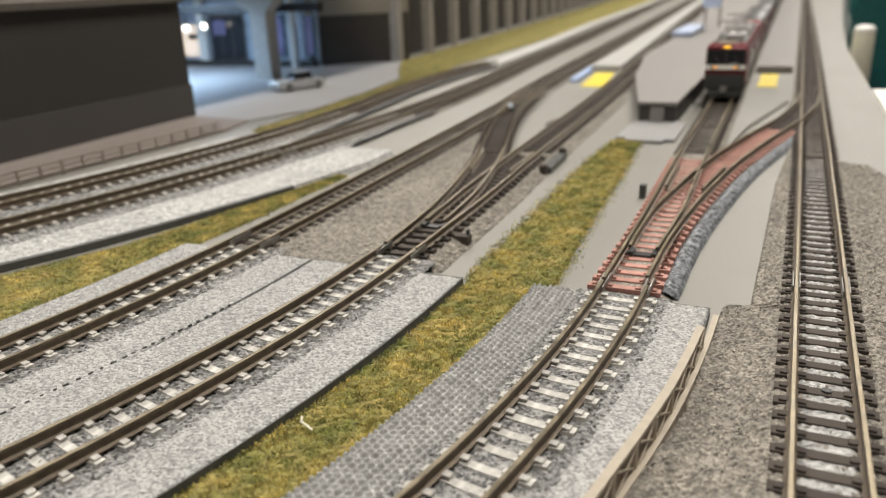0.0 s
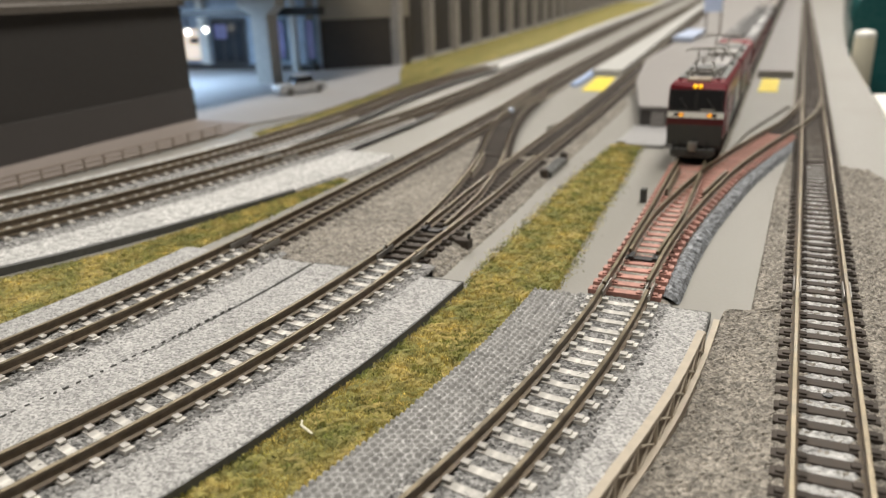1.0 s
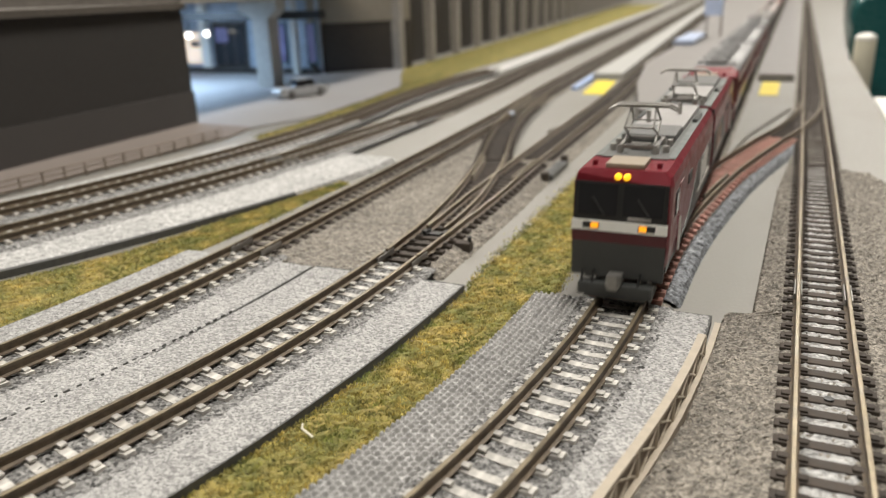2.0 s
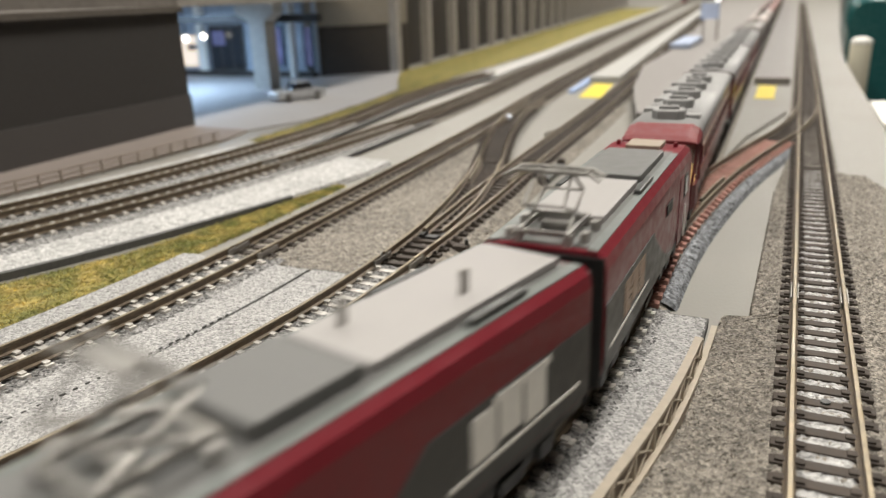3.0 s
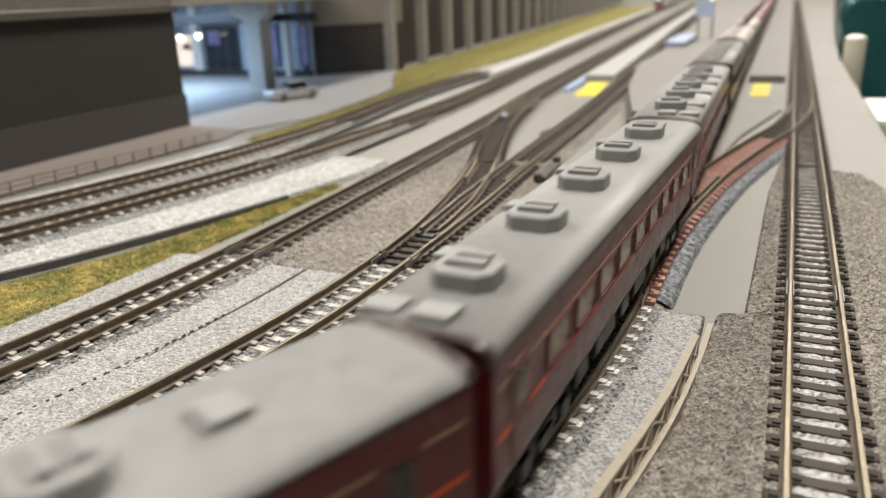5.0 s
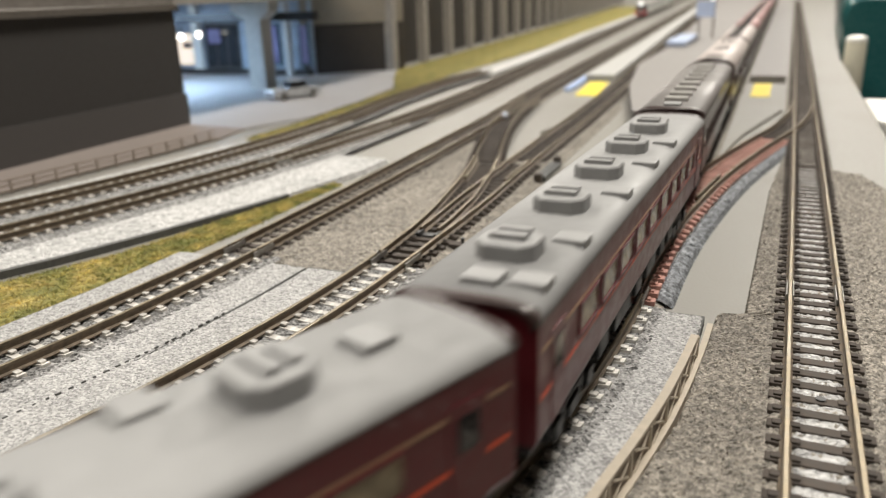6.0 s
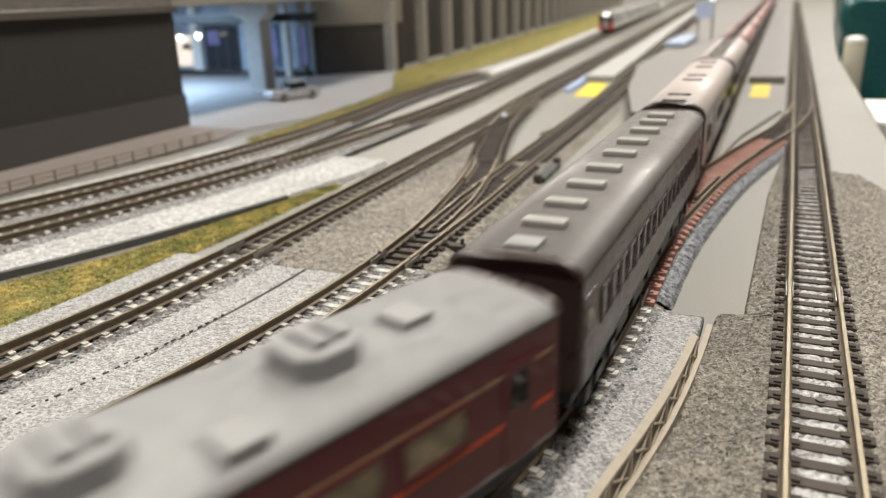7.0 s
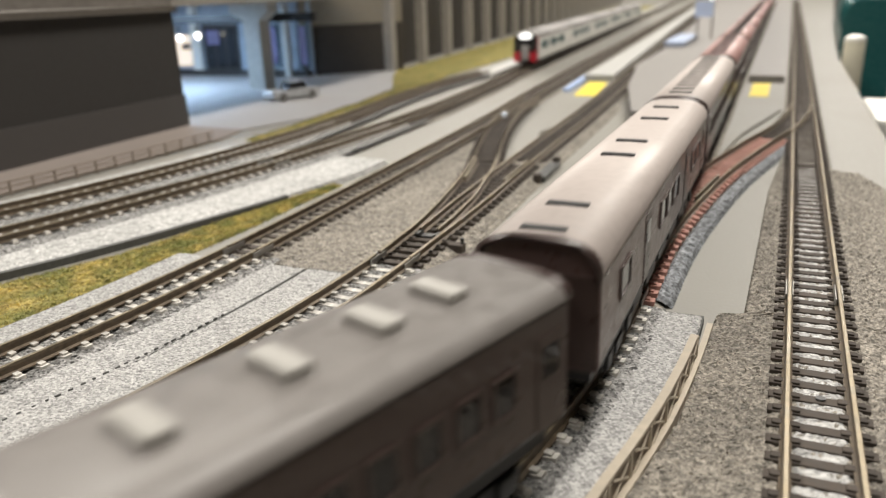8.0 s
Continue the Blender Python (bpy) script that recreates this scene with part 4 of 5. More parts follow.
def cooler_mesh():
    """A roof cooler: a box with cut corners, a sloped top edge and a slot."""
    o = [(-4.1, -2.0), (-2.5, -3.8), (2.5, -3.8), (4.1, -2.0), (4.1, 2.0), (2.5, 3.8), (-2.5, 3.8), (-4.1, 2.0)]
    bm = bmesh.new()
    loft(bm, [[(x, y, -0.8) for x, y in o], [(x * 0.99, y * 0.99, 2.2) for x, y in o], [(x * 0.93, y * 0.92, 2.5) for x, y in o]])
    box(bm, 0, -0.6, 2.4, 5.0, 1.5, 0.8)
    box(bm, 0, 2.0, 2.4, 4.4, 1.2, 0.8)
    me = bpy.data.meshes.new("cooler")
    bm.transform(Matrix.Scale(MM, 4))
    bm.to_mesh(me)
    bm.free()
    me.materials.append(M["roof_grey"])
    return me


COOLER = cooler_mesh()


def small_box_mesh(sx, sy, sz, mat, bevel=0.3, name="roof_box"):
    me = bpy.data.meshes.new(name)
    bm = box(bmesh.new(), 0, 0, -0.5, sx, sy, sz + 0.5, bevel)
    bm.transform(Matrix.Scale(MM, 4))
    bm.to_mesh(me)
    bm.free()
    me.materials.append(mat)
    return me


ROOF_BOX = small_box_mesh(4.6, 4.2, 1.4, M["roof_grey"])
VENT_PALE = small_box_mesh(6.5, 3.2, 1.4, M["vent"], 0.6, "ventilator")
VENT_DARK = small_box_mesh(6.5, 1.8, 0.5, M["black"], 0.15, "ventilator")


def window_meshes(w, h, frame_mat, pane_mat):
    """A window on the right side of a coach: a raised frame and a pane set back in it."""
    bm = bmesh.new()
    f = 0.45
    for y, z, sy, sz in ((0, -h / 2 - f, w + 2 * f, f), (0, h / 2, w + 2 * f, f), (-w / 2 - f / 2, -h / 2, f, h), (w / 2 + f / 2, -h / 2, f, h)):
        box(bm, 0.1, y, z, 0.42, sy, sz)
    a = bpy.data.meshes.new("window")
    bm.transform(Matrix.Scale(MM, 4))
    bm.to_mesh(a)
    bm.free()
    a.materials.append(frame_mat)
    bm = box(bmesh.new(), 0.04, 0, -h / 2, 0.12, w, h)
    b = bpy.data.meshes.new("pane")
    bm.transform(Matrix.Scale(MM, 4))
    bm.to_mesh(b)
    bm.free()
    b.materials.append(pane_mat)
    return a, b


def windows(car, ys, z, half, meshes):
    for side in (1, -1):
        for y in ys:
            at = pose(side * half * MM, y * MM, z * MM, 0, 0, 0 if side == 1 else 180)
            w = share("window", meshes[0], car, at)
            share("pane", meshes[1], w, pose(0, 0, 0))


W_WIDE = window_meshes(8.6, 4.0, M["maroon"], M["window_warm"])
W_SMALL_BROWN = window_meshes(3.6, 4.6, M["brown"], M["window"])
W_WIDE_BROWN = window_meshes(7.0, 4.4, M["brown"], M["window"])

LEN = 135.0
HALF = 9.3


def lines(car, z, h, mat, y0, y1, name="line", label=""):
    for side in (1, -1):
        part(name, box(bmesh.new(), side * (HALF - 0.16), (y0 + y1) / 2, z, 0.1, y1 - y0, h), mat, car, label)


def doors(car, ys, mat, label):
    for side in (1, -1):
        for y in ys:
            d = part("door", box(bmesh.new(), side * (HALF - 0.16), y, 7.4, 0.22, 5.4, 12.6, 0.08), mat, car, label)
            part("door_window", box(bmesh.new(), side * (HALF - 0.06), y, 14.4, 0.2, 3.2, 4.0), M["window"], d)


def under(car, seed):
    rng = random.Random(seed)
    y = -34.0
    bm = bmesh.new()
    box(bm, 0, 0, 3.9, 15.0, LEN - 4, 3.2)
    part("underframe", bm, M["black"], car)
    while y < 34:
        w = rng.uniform(6, 14)
        for sx in (-1, 1):
            part("equipment_box", box(bmesh.new(), sx * 6.2, y + w / 2, 1.6, 3.2, w - 1.5, 3.2, 0.3), M["black"], car)
        y += w + 3
    for e in (-1, 1):
        part("coupler", box(bmesh.new(), 0, e * (LEN / 2 + 1.5), 2.6, 2.6, 5, 2.2, 0.4), M["black"], car)


def gangway(car, mat, ends=(-1, 1)):
    for e in ends:
        part("gangway", box(bmesh.new(), 0, e * (LEN / 2 + 0.9), 5.2, 7.0, 2.0, 15, 0.4), M["black"], car, "black gangway bellows")
        part("end_door", box(bmesh.new(), 0, e * (LEN / 2 + 1.95), 6, 4.0, 0.2, 12.5), mat, car)


def red_coach(lounge, small_side):
    car = thing("coach", "maroon model coach with a grey roof and box coolers" if not lounge else
                "maroon observation coach with a grey roof and a glazed lounge end", "model coach", "coaches of the train")
    body = profile(HALF - 0.2, 6.8, 22.4, 24.5, 0.55)
    y0 = -LEN / 2 + (11.5 if lounge else 0)
    part("body", shell(body, y0, LEN / 2, 2), M["maroon"], car)
    part("roof", roof_strip(HALF - 0.2, 22.8, 24.7, 0.55, y0 + (1.5 if lounge else 0.2), LEN / 2 - 0.2), M["roof_grey"], car, "matt grey roof", True)
    part("roof_end", roof_strip(HALF - 0.2, 22.8, 24.7, 0.55, LEN / 2 - 0.9, LEN / 2 + 0.35, 0.3), M["brown"], car, "dark roof end rim", True)
    if not lounge:
        part("roof_end", roof_strip(HALF - 0.2, 22.8, 24.7, 0.55, -LEN / 2 - 0.35, -LEN / 2 + 0.9, 0.3), M["brown"], car, "dark roof end rim", True)
    lines(car, 18.6, 0.4, M["gold"], y0 + 1, LEN / 2 - 1, "gold_line", "thin gold line")
    lines(car, 12.5, 0.6, M["orange"], y0 + 1, LEN / 2 - 1, "orange_line", "thin orange line")
    first = -46 if not lounge else -45
    windows(car, [first + 11.6 * i for i in range(9)], 16.1, HALF - 0.2, W_WIDE)
    doors(car, [58] if lounge else [-60, 60], M["maroon"], "")
    if lounge:
        coolers = [-46.5 + 19.9 * i for i in range(5)]
        boxes = [(5.2, -43)] + [(-6.0, y - 6.5) for y in coolers[1:]] + [(0, 46.5)]
    elif small_side:
        coolers = [-52 + 23 * i for i in range(5)]
        boxes = [(5.9, -60.5), (5.9, -43.5), (5.9, -17), (5.9, 6.5), (5.9, 27.5), (0.4, -62), (0, 52)]
    else:
        coolers = [-53 + 24.2 * i for i in range(5)]
        boxes = [(-5.6, -63), (-5.6, -45), (-5.6, -20), (-5.6, 6), (-5.6, 34), (1.0, -63.5), (0, 55.5)]
    for y in coolers:
        share("cooler", COOLER, car, pose(0, y * MM, 24.6 * MM), "grey roof cooler")
    for x, y in boxes:
        share("roof_box", ROOF_BOX, car, pose(x * MM, y * MM, (24.35 - 0.012 * x * x) * MM))
    gangway(car, M["maroon"], (1,) if lounge else (-1, 1))
    under(car, 3 if lounge else 8)
    running_gear(car, (-46, 46))
    if lounge:
        f = -LEN / 2 + 2.4
        # lower front wall, glazed lounge, raked roof brow
        bm = bmesh.new()
        loft(bm, [[(x * k, y, z) for x, z in ((-9.2, 5), (9.2, 5), (9.2, 11), (-9.2, 11))] for y, k in ((f + 1.5, 0.9), (f + 4, 1.0), (f + 11, 1.0))])
        part("front_wall", bm, M["maroon"], car)
        bm = bmesh.new()
        loft(bm, [[(x * k, y, z) for x, z in ((-8.4, 11), (8.4, 11), (8.4, 12.4), (-8.4, 12.4))] for y, k in ((f + 2.4, 0.88), (f + 4.2, 1.0), (f + 11, 1.0))])
        for sx, d in ((-5.4, 0), (0.6, 0.8), (5.6, 0)):
            box(bm, sx, f + 6.5 + d, 12, 4.4, 1.8, 3.6, 0.5)
        part("lounge_seat", bm, M["lounge"], car, "warmly lit yellow lounge interior")
        part("lounge_wall", box(bmesh.new(), 0, f + 10.6, 13, 17.6, 0.6, 8.2), M["lounge_back"], car, "brown lounge wall")
        for x in (-8.9, 8.9):
            part("window_post", rod(bmesh.new(), (x * 0.93, f + 1.9, 11), (x, f + 3.2, 21.2), 0.35, 6), M["maroon"], car)
            part("window_post", rod(bmesh.new(), (x * 1.01, f + 10.5, 11), (x * 1.01, f + 10.5, 21.2), 0.5, 6), M["maroon"], car)
        bm = bmesh.new()
        loft(bm, [[(-8.4, f + 1.8, 11), (8.4, f + 1.8, 11), (9.1, f + 10.8, 11), (-9.1, f + 10.8, 11)],
                  [(-8.7, f + 3.1, 21.2), (8.7, f + 3.1, 21.2), (9.15, f + 10.8, 21.2), (-9.15, f + 10.8, 21.2)]], caps=False)
        g = part("lounge_glass", bm, M["clear"], car, "clear lounge window")
        g.visible_shadow = False
        brow = [(9.4, 21.3), (9.3, 22.4), (8.6, 23.8), (6.6, 24.7), (-6.6, 24.7), (-8.6, 23.8), (-9.3, 22.4), (-9.4, 21.3)]
        bm = bmesh.new()
        loft(bm, [[(x * 0.95, f + 1.6, 21.3 + (z - 21.3) * 0.2) for x, z in brow], [(x * 0.99, f + 3.4, 21.3 + (z - 21.3) * 0.45) for x, z in brow],
                  [(x, f + 9.6, 21.3 + (z - 21.3) * 0.97) for x, z in brow], [(x, f + 10.8, z) for x, z in brow]])
        part("roof_brow", bm, M["brow"], car, "glossy maroon raked roof end")
    return car


def brown_coach(style):
    names = {"dark": "dark brown model coach with a row of roof ventilators", "pale": "faded brown baggage coach with a pale pinkish roof",
             "slots": "brown model coach with dark slotted roof ventilators", "rosy": "reddish brown model coach with a rosy roof"}
    car = thing("coach", names[style], "model coach", "coaches of the train")
    paint = {"dark": M["brown"], "pale": M["brown_tan"], "slots": M["brown"], "rosy": M["brown_tan"]}[style]
    roof = {"dark": M["roof_brown"], "pale": M["roof_tan"], "slots": M["roof_tan"], "rosy": M["roof_rosy"]}[style]
    eave, crown, top = (22.9, 0.55, 25.2) if style == "dark" else (21.4, 0.68, 25.9)
    part("body", shell(profile(HALF - 0.2, 6.8, eave - 0.6, top - 0.2, crown), -LEN / 2, LEN / 2), paint, car)
    part("roof", roof_strip(HALF - 0.2, eave, top, crown, -LEN / 2 + 0.3, LEN / 2 - 0.3), roof, car, "rounded roof", True)
    for e in (-1, 1):
        part("roof_end", roof_strip(HALF - 0.2, eave, top, crown, e * LEN / 2 - 0.6, e * LEN / 2 + 0.6, 0.35), M["brown"], car, "dark roof end rim", True)
        part("end_wall", box(bmesh.new(), 0, e * (LEN / 2 + 0.15), 7.2, 17.6, 0.4, eave - 7.6, 0.1), M["brown"], car, "dark brown end wall")
    if style == "dark":
        for y in (-49, -38, -25.5, -12.5, 1, 14, 27.5, 39.5, 49.5):
            share("ventilator", VENT_PALE, car, pose(0, y * MM, 25.1 * MM), "pale roof ventilator")
        share("roof_box", ROOF_BOX, car, pose(0, -58 * MM, 24.6 * MM))
        windows(car, [-49.6 + 6.2 * i for i in range(17)], 15.4, HALF - 0.2, W_SMALL_BROWN)
        doors(car, (-58.5, 58.5), paint, "")
    else:
        ys = (-63.5, -50.5, -13, 1.5, 31, 50) if style == "pale" else [-58 + 9 * i for i in range(14)]
        for y in ys:
            share("ventilator", VENT_DARK, car, pose(0, y * MM, 25.85 * MM), "dark slotted roof ventilator")
        if style == "pale":
            windows(car, (-50, -12, -3, 6, 38, 47), 15.2, HALF - 0.2, W_WIDE_BROWN)
            doors(car, (-30, 24, 60), M["brown"], "dark brown sliding door")
        else:
            windows(car, [-50 + 10 * i for i in range(11)], 15.2, HALF - 0.2, W_WIDE_BROWN)
            doors(car, (-61, 61), paint, "")
    lines(car, 7.2, 0.3, M["black"], -LEN / 2 + 1, LEN / 2 - 1, "sole_bar")
    gangway(car, paint)
    under(car, 5)
    running_gear(car, (-44, 44))
    return car


def pantograph(loco, y, z, up):
    p = part("pantograph", bmesh_frame(y, z), M["steel"], loco, "folding metal pantograph")
    for x, d in ((-3.6, -5), (3.6, -5), (-3.6, 5), (3.6, 5), (-5.4, -3), (5.4, -3), (-5.4, 3), (5.2, 4)):
        part("insulator", rod(bmesh.new(), (x, y + d, z - 0.5), (x, y + d, z + 1.5), 0.72), M["vent"], p, "pale stub insulator")
    h = 7.5 if up else 2.2
    for x in (-3.2, 3.2):
        for e in (-1, 1):
            part("lower_arm", rod(bmesh.new(), (x, y - 4 * e, z + 1.6), (x * 0.9, y + 5 * e, z + 1.6 + h * 0.5), 0.28, 6), M["steel"], p)
            part("upper_arm", rod(bmesh.new(), (x * 0.9, y + 5 * e, z + 1.6 + h * 0.5), (x * 0.8, y, z + 1.6 + h), 0.25, 6), M["steel"], p)
    for e in (-1, 1):
        part("cross_rod", rod(bmesh.new(), (-2.9, y + 5 * e, z + 1.6 + h * 0.5), (2.9, y + 5 * e, z + 1.6 + h * 0.5), 0.22, 6), M["steel"], p)
    bm = bmesh.new()
    for d in (-1.3, 1.3):
        rod(bm, (-5.2, y + d, z + 1.8 + h), (5.2, y + d, z + 1.8 + h), 0.38, 6)
        for sx in (-1, 1):
            rod(bm, (sx * 5.2, y + d, z + 1.8 + h), (sx * 6.9, y + d, z + 0.9 + h), 0.3, 6)
    box(bm, 0, y, z + 1.4 + h, 6, 2.6, 0.35)
    part("collector_head", bm, M["steel"], p)


def bmesh_frame(y, z):
    bm = bmesh.new()
    for x in (-3.6, 3.6):
        box(bm, x, y, z + 1.1, 0.7, 11, 0.7, 0.1)
    for d in (-5, 5):
        box(bm, 0, y + d, z + 1.1, 8, 0.8, 0.7, 0.1)
    rod(bm, (-2, y - 1, z + 0.8), (2, y - 1, z + 0.8), 0.9)
    return bm


UNIT = 80.5


def loco_unit(front):
    """One half of the twin-unit locomotive; its cab is at -y. The rear half is the same, turned round, with its own roof."""
    g = thing("locomotive_unit", "crimson and grey half of a twin electric locomotive", "locomotive", "units of the locomotive")
    f = -UNIT / 2
    ring = [(9.1, 5.8), (9.4, 9), (9.4, 21.4), (9.05, 23.1), (8.0, 24.0), (-8.0, 24.0), (-9.05, 23.1), (-9.4, 21.4), (-9.4, 9), (-9.1, 5.8)]

    def rake(z):
        return max(0.0, z - 12.5) * 0.16 + max(0.0, z - 21.8) * 0.55

    bm = bmesh.new()
    loft(bm, [[(x * 0.965, f + rake(z), z) for x, z in ring], [(x, f + 1.6 + rake(z), z) for x, z in ring],
              [(x, f + 7, z) for x, z in ring], [(x, -f, z) for x, z in ring]])
    part("body", bm, M["red"], g)
    # grey flank panels with a swept edge
    for side in (1, -1):
        bm = bmesh.new()
        pts = [(-f - 0.3, 6.4), (-f - 0.3, 16.6)]
        for k in range(13):
            u = k / 12
            pts.append((6 - 22 * u, 6.4 + 10.2 * (1 - u) ** 1.6 if u > 0 else 16.6))
        x = side * 9.41
        vs = [[bm.verts.new((x + d, y, z)) for y, z in pts] for d in (-0.15, 0.12)]
        bm.faces.new(vs[0])
        bm.faces.new(vs[1][::-1])
        for i in range(len(pts)):
            j = (i + 1) % len(pts)
            bm.faces.new((vs[0][i], vs[0][j], vs[1][j], vs[1][i]))
        part("flank_panel", bm, M["loco_grey"], g, "dark grey flank with a swept edge")
        bm = bmesh.new()
        for k in range(3):
            box(bm, side * 9.55, 15.5 + k * 5.3, 9.8 + 0.6 * (k % 2), 0.12, 4.7, 5.6 - 0.6 * (k % 2))
        if front:
            box(bm, side * 9.55, 23.5, 15.3, 0.12, 12, 0.9)
        part("lettering_block", bm, M["white"] if front else M["gold"], g, "pale lettering drawn as plain bars")
        part("white_line", box(bm_new(), side * 9.55, 23, 8.7, 0.12, 28, 0.5), M["white"], g)
        part("side_vent", box(bm_new(), side * 9.5, -10, 16.0, 0.2, 6, 2.2), M["black"], g)
        part("side_skirt", box(bm_new(), side * 8.7, 0, 4.8, 0.8, UNIT - 2, 1.6), M["loco_grey"], g)
        w = part("cab_window", box(bm_new(), side * 9.42, f + 9.5, 14.2, 0.25, 4.6, 5.0, 0.1), M["black"], g)
        part("pane", box(bm_new(), side * 9.5, f + 9.5, 14.7, 0.25, 3.8, 4.0), M["window"], w)
        part("cab_door", box(bm_new(), side * 9.42, f + 15, 5.2, 0.2, 4.8, 14.5, 0.08), M["red"], g)
        part("handrail", rod(bm_new(), (side * 9.9, f + 12.2, 6), (side * 9.9, f + 12.2, 13), 0.22, 6), M["white"], g)
    # face
    def face(name, x0, x1, z0, z1, mat, out, label="", th=0.35, parent=g):
        bm = bmesh.new()
        y = lambda z: f + rake(z) - out
        ring2 = [(x0, z0), (x1, z0), (x1, z1), (x0, z1)]
        loft(bm, [[(x, y(z), z) for x, z in ring2], [(x, y(z) + th, z) for x, z in ring2]])
        return part(name, bm, mat, parent, label)

    face("face_lower", -8.9, 8.9, 3.2, 10.2, M["loco_grey"], 0.25, "dark grey lower face")
    face("face_red_band", -9.05, 9.05, 10.2, 12.5, M["maroon"], 0.15)
    face("face_white_band", -9.1, 9.1, 12.5, 14.5, M["white"], 0.35, "white band across the face")
    face("windscreen_surround", -8.85, 8.85, 14.5, 21.8, M["black"], 0.2, "black windscreen surround")
    for x0, x1 in ((-8.0, -0.6), (0.6, 8.0)):
        w = face("windscreen", x0, x1, 15.6, 21.4, M["window"], 0.28, "dark windscreen")
        rod_bm = rod(bm_new(), ((x0 + x1) / 2 + 1.5, f + rake(15.6) - 0.5, 15.6), ((x0 + x1) / 2 - 1, f + rake(19) - 0.5, 19.0), 0.14, 6)
        part("wiper", rod_bm, M["loco_grey"], w)
    face("number_bars", 1.6, 6.0, 14.9, 15.5, M["vent"], 0.3, "pale bars")
    for sx in (-1, 1):
        h = face("headlight_housing", sx * 5.3 - 1.6, sx * 5.3 + 1.6, 12.95, 14.1, M["black"], 0.42)
        if front:
            face("headlight", sx * 4.6 - 0.7, sx * 4.6 + 0.7, 13.0, 14.05, M["lamp_orange"], 0.5, "lit orange headlight", 0.3, h)
        bm = bmesh.new()
        if front:
            bmesh.ops.create_uvsphere(bm, u_segments=10, v_segments=8, radius=0.72, matrix=Matrix.Translation((sx * 0.85, f + rake(22.8) - 0.1, 22.8)))
            part("roof_lamp", bm, M["lamp_yellow"], g, "lit yellow roof lamp", True)
        else:
            bm.free()
    bm = bmesh.new()
    box(bm, 0, f - 0.6, 1.2, 14.5, 3.0, 2.6, 0.5)
    box(bm, 0, f - 1.2, 0.7, 12, 1.6, 1.2, 0.3)
    part("snow_plough", bm, M["loco_grey"], g)
    bm = bmesh.new()
    box(bm, 0, f - 1.8, 3.6, 3.0, 3.4, 2.4, 0.5)
    box(bm, 0, f - 3.2, 3.2, 2.2, 1.6, 3.2, 0.4)
    part("coupler", bm, M["steel"], g)
    for x in (-4.4, 4.6, -6.6):
        part("brake_hose", rod(bm_new(), (x, f - 0.8, 4.6), (x * 0.98, f - 1.6, 2.2), 0.3, 6), M["black"], g)
    # black plate over the red end, added to make the gap between units dark
    part("end_wall", box(bm_new(), 0, -f + 0.1, 4.0, 18.2, 0.6, 19.4, 0.2), M["black"], g, "black inner end plate, added to darken the gap")
    part("bellows", box(bm_new(), 0, -f + 1.0, 5.0, 7, 1.6, 14), M["black"], g)
    # roof
    part("roof_deck", box(bm_new(), 0, 6, 23.95, 13.2, UNIT - 14, 0.35), M["roof_deck"], g, "grey roof deck")
    for side in (1, -1):
        bm = bmesh.new()
        loft(bm, [[(side * 6.6, y, 24.3), (side * 8.0, y, 24.2), (side * 8.0, y, 23.8), (side * 6.6, y, 23.8)] for y in (f + 14, -f - 0.4)])
        part("roof_slope", bm, M["roof_side"], g, "greenish grey roof slope")
        part("roof_louvre", box(bm_new(), side * 6.9, 22 if front else 4, 24.2, 1.2, 11, 0.9, 0.2), M["loco_grey"], g)
    part("cab_hatch", box(bm_new(), 0, f + 7.4, 23.9, 7.4, 7.4, 1.1, 0.25), M["hatch"], g, "beige cab roof hatch")
    for x in (-6.2, 6.2):
        part("antenna", rod(bm_new(), (x, f + 6, 23.8), (x, f + 6, 25), 0.5), M["red"], g)
    if front:
        pantograph(g, -18, 24.2, True)
        part("roof_case", box(bm_new(), 0, -4.5, 24.2, 11.5, 13, 1.8, 0.3), M["roof_deck"], g)
        part("roof_hatch", box(bm_new(), 0, 20.5, 24.2, 11.5, 35, 1.2, 0.25), M["roof_pale"], g, "pale roof hatch")
        for y, x in ((8, -3), (22, 2.5)):
            part("insulator", rod(bm_new(), (x, y, 25.3), (x, y, 28.3), 0.55), M["vent"], g)
    else:
        part("roof_case", box(bm_new(), 0, -10.5, 24.2, 11.5, 24, 1.4, 0.3), M["roof_deck"], g)
        part("roof_hatch", box(bm_new(), 0, 15.8, 24.2, 11.5, 24, 1.2, 0.25), M["roof_pale"], g, "pale roof hatch")
        pantograph(g, 34, 24.2, True)
    bm = bmesh.new()
    for y in (-24, 24):
        box(bm, 0, y, 1.6, 14.4, 24, 4.6, 0.4)
    box(bm, 0, 0, 1.8, 14.5, 15, 4.6, 0.4)
    part("underframe", bm, M["black"], g)
    running_gear(g, (-24, 24))
    return g


def bm_new():
    return bmesh.new()


M["lounge_back"] = material("brown_lounge_wall", (0.26, 0.19, 0.10), 0.6, 0, 0.2, 300, 80)
M["brow"] = material("satin_maroon_paint", (0.17, 0.018, 0.022), 0.6, 0, 0.06, 500, 40)
M["clear"] = glass_material("clear_plastic_glazing", (0.8, 0.8, 0.78), 0.18)
M["roof_rosy"] = material("rosy_roof", (0.40, 0.24, 0.22), 0.45, 0, 0.06, 500, 30)
M["roof_side"] = material("greenish_grey_paint", (0.15, 0.165, 0.155), 0.45, 0, 0.05, 500, 30)

LIFT = pose(0, 0, 1.5 * MM)      # how much higher the bodies sit over their bogies


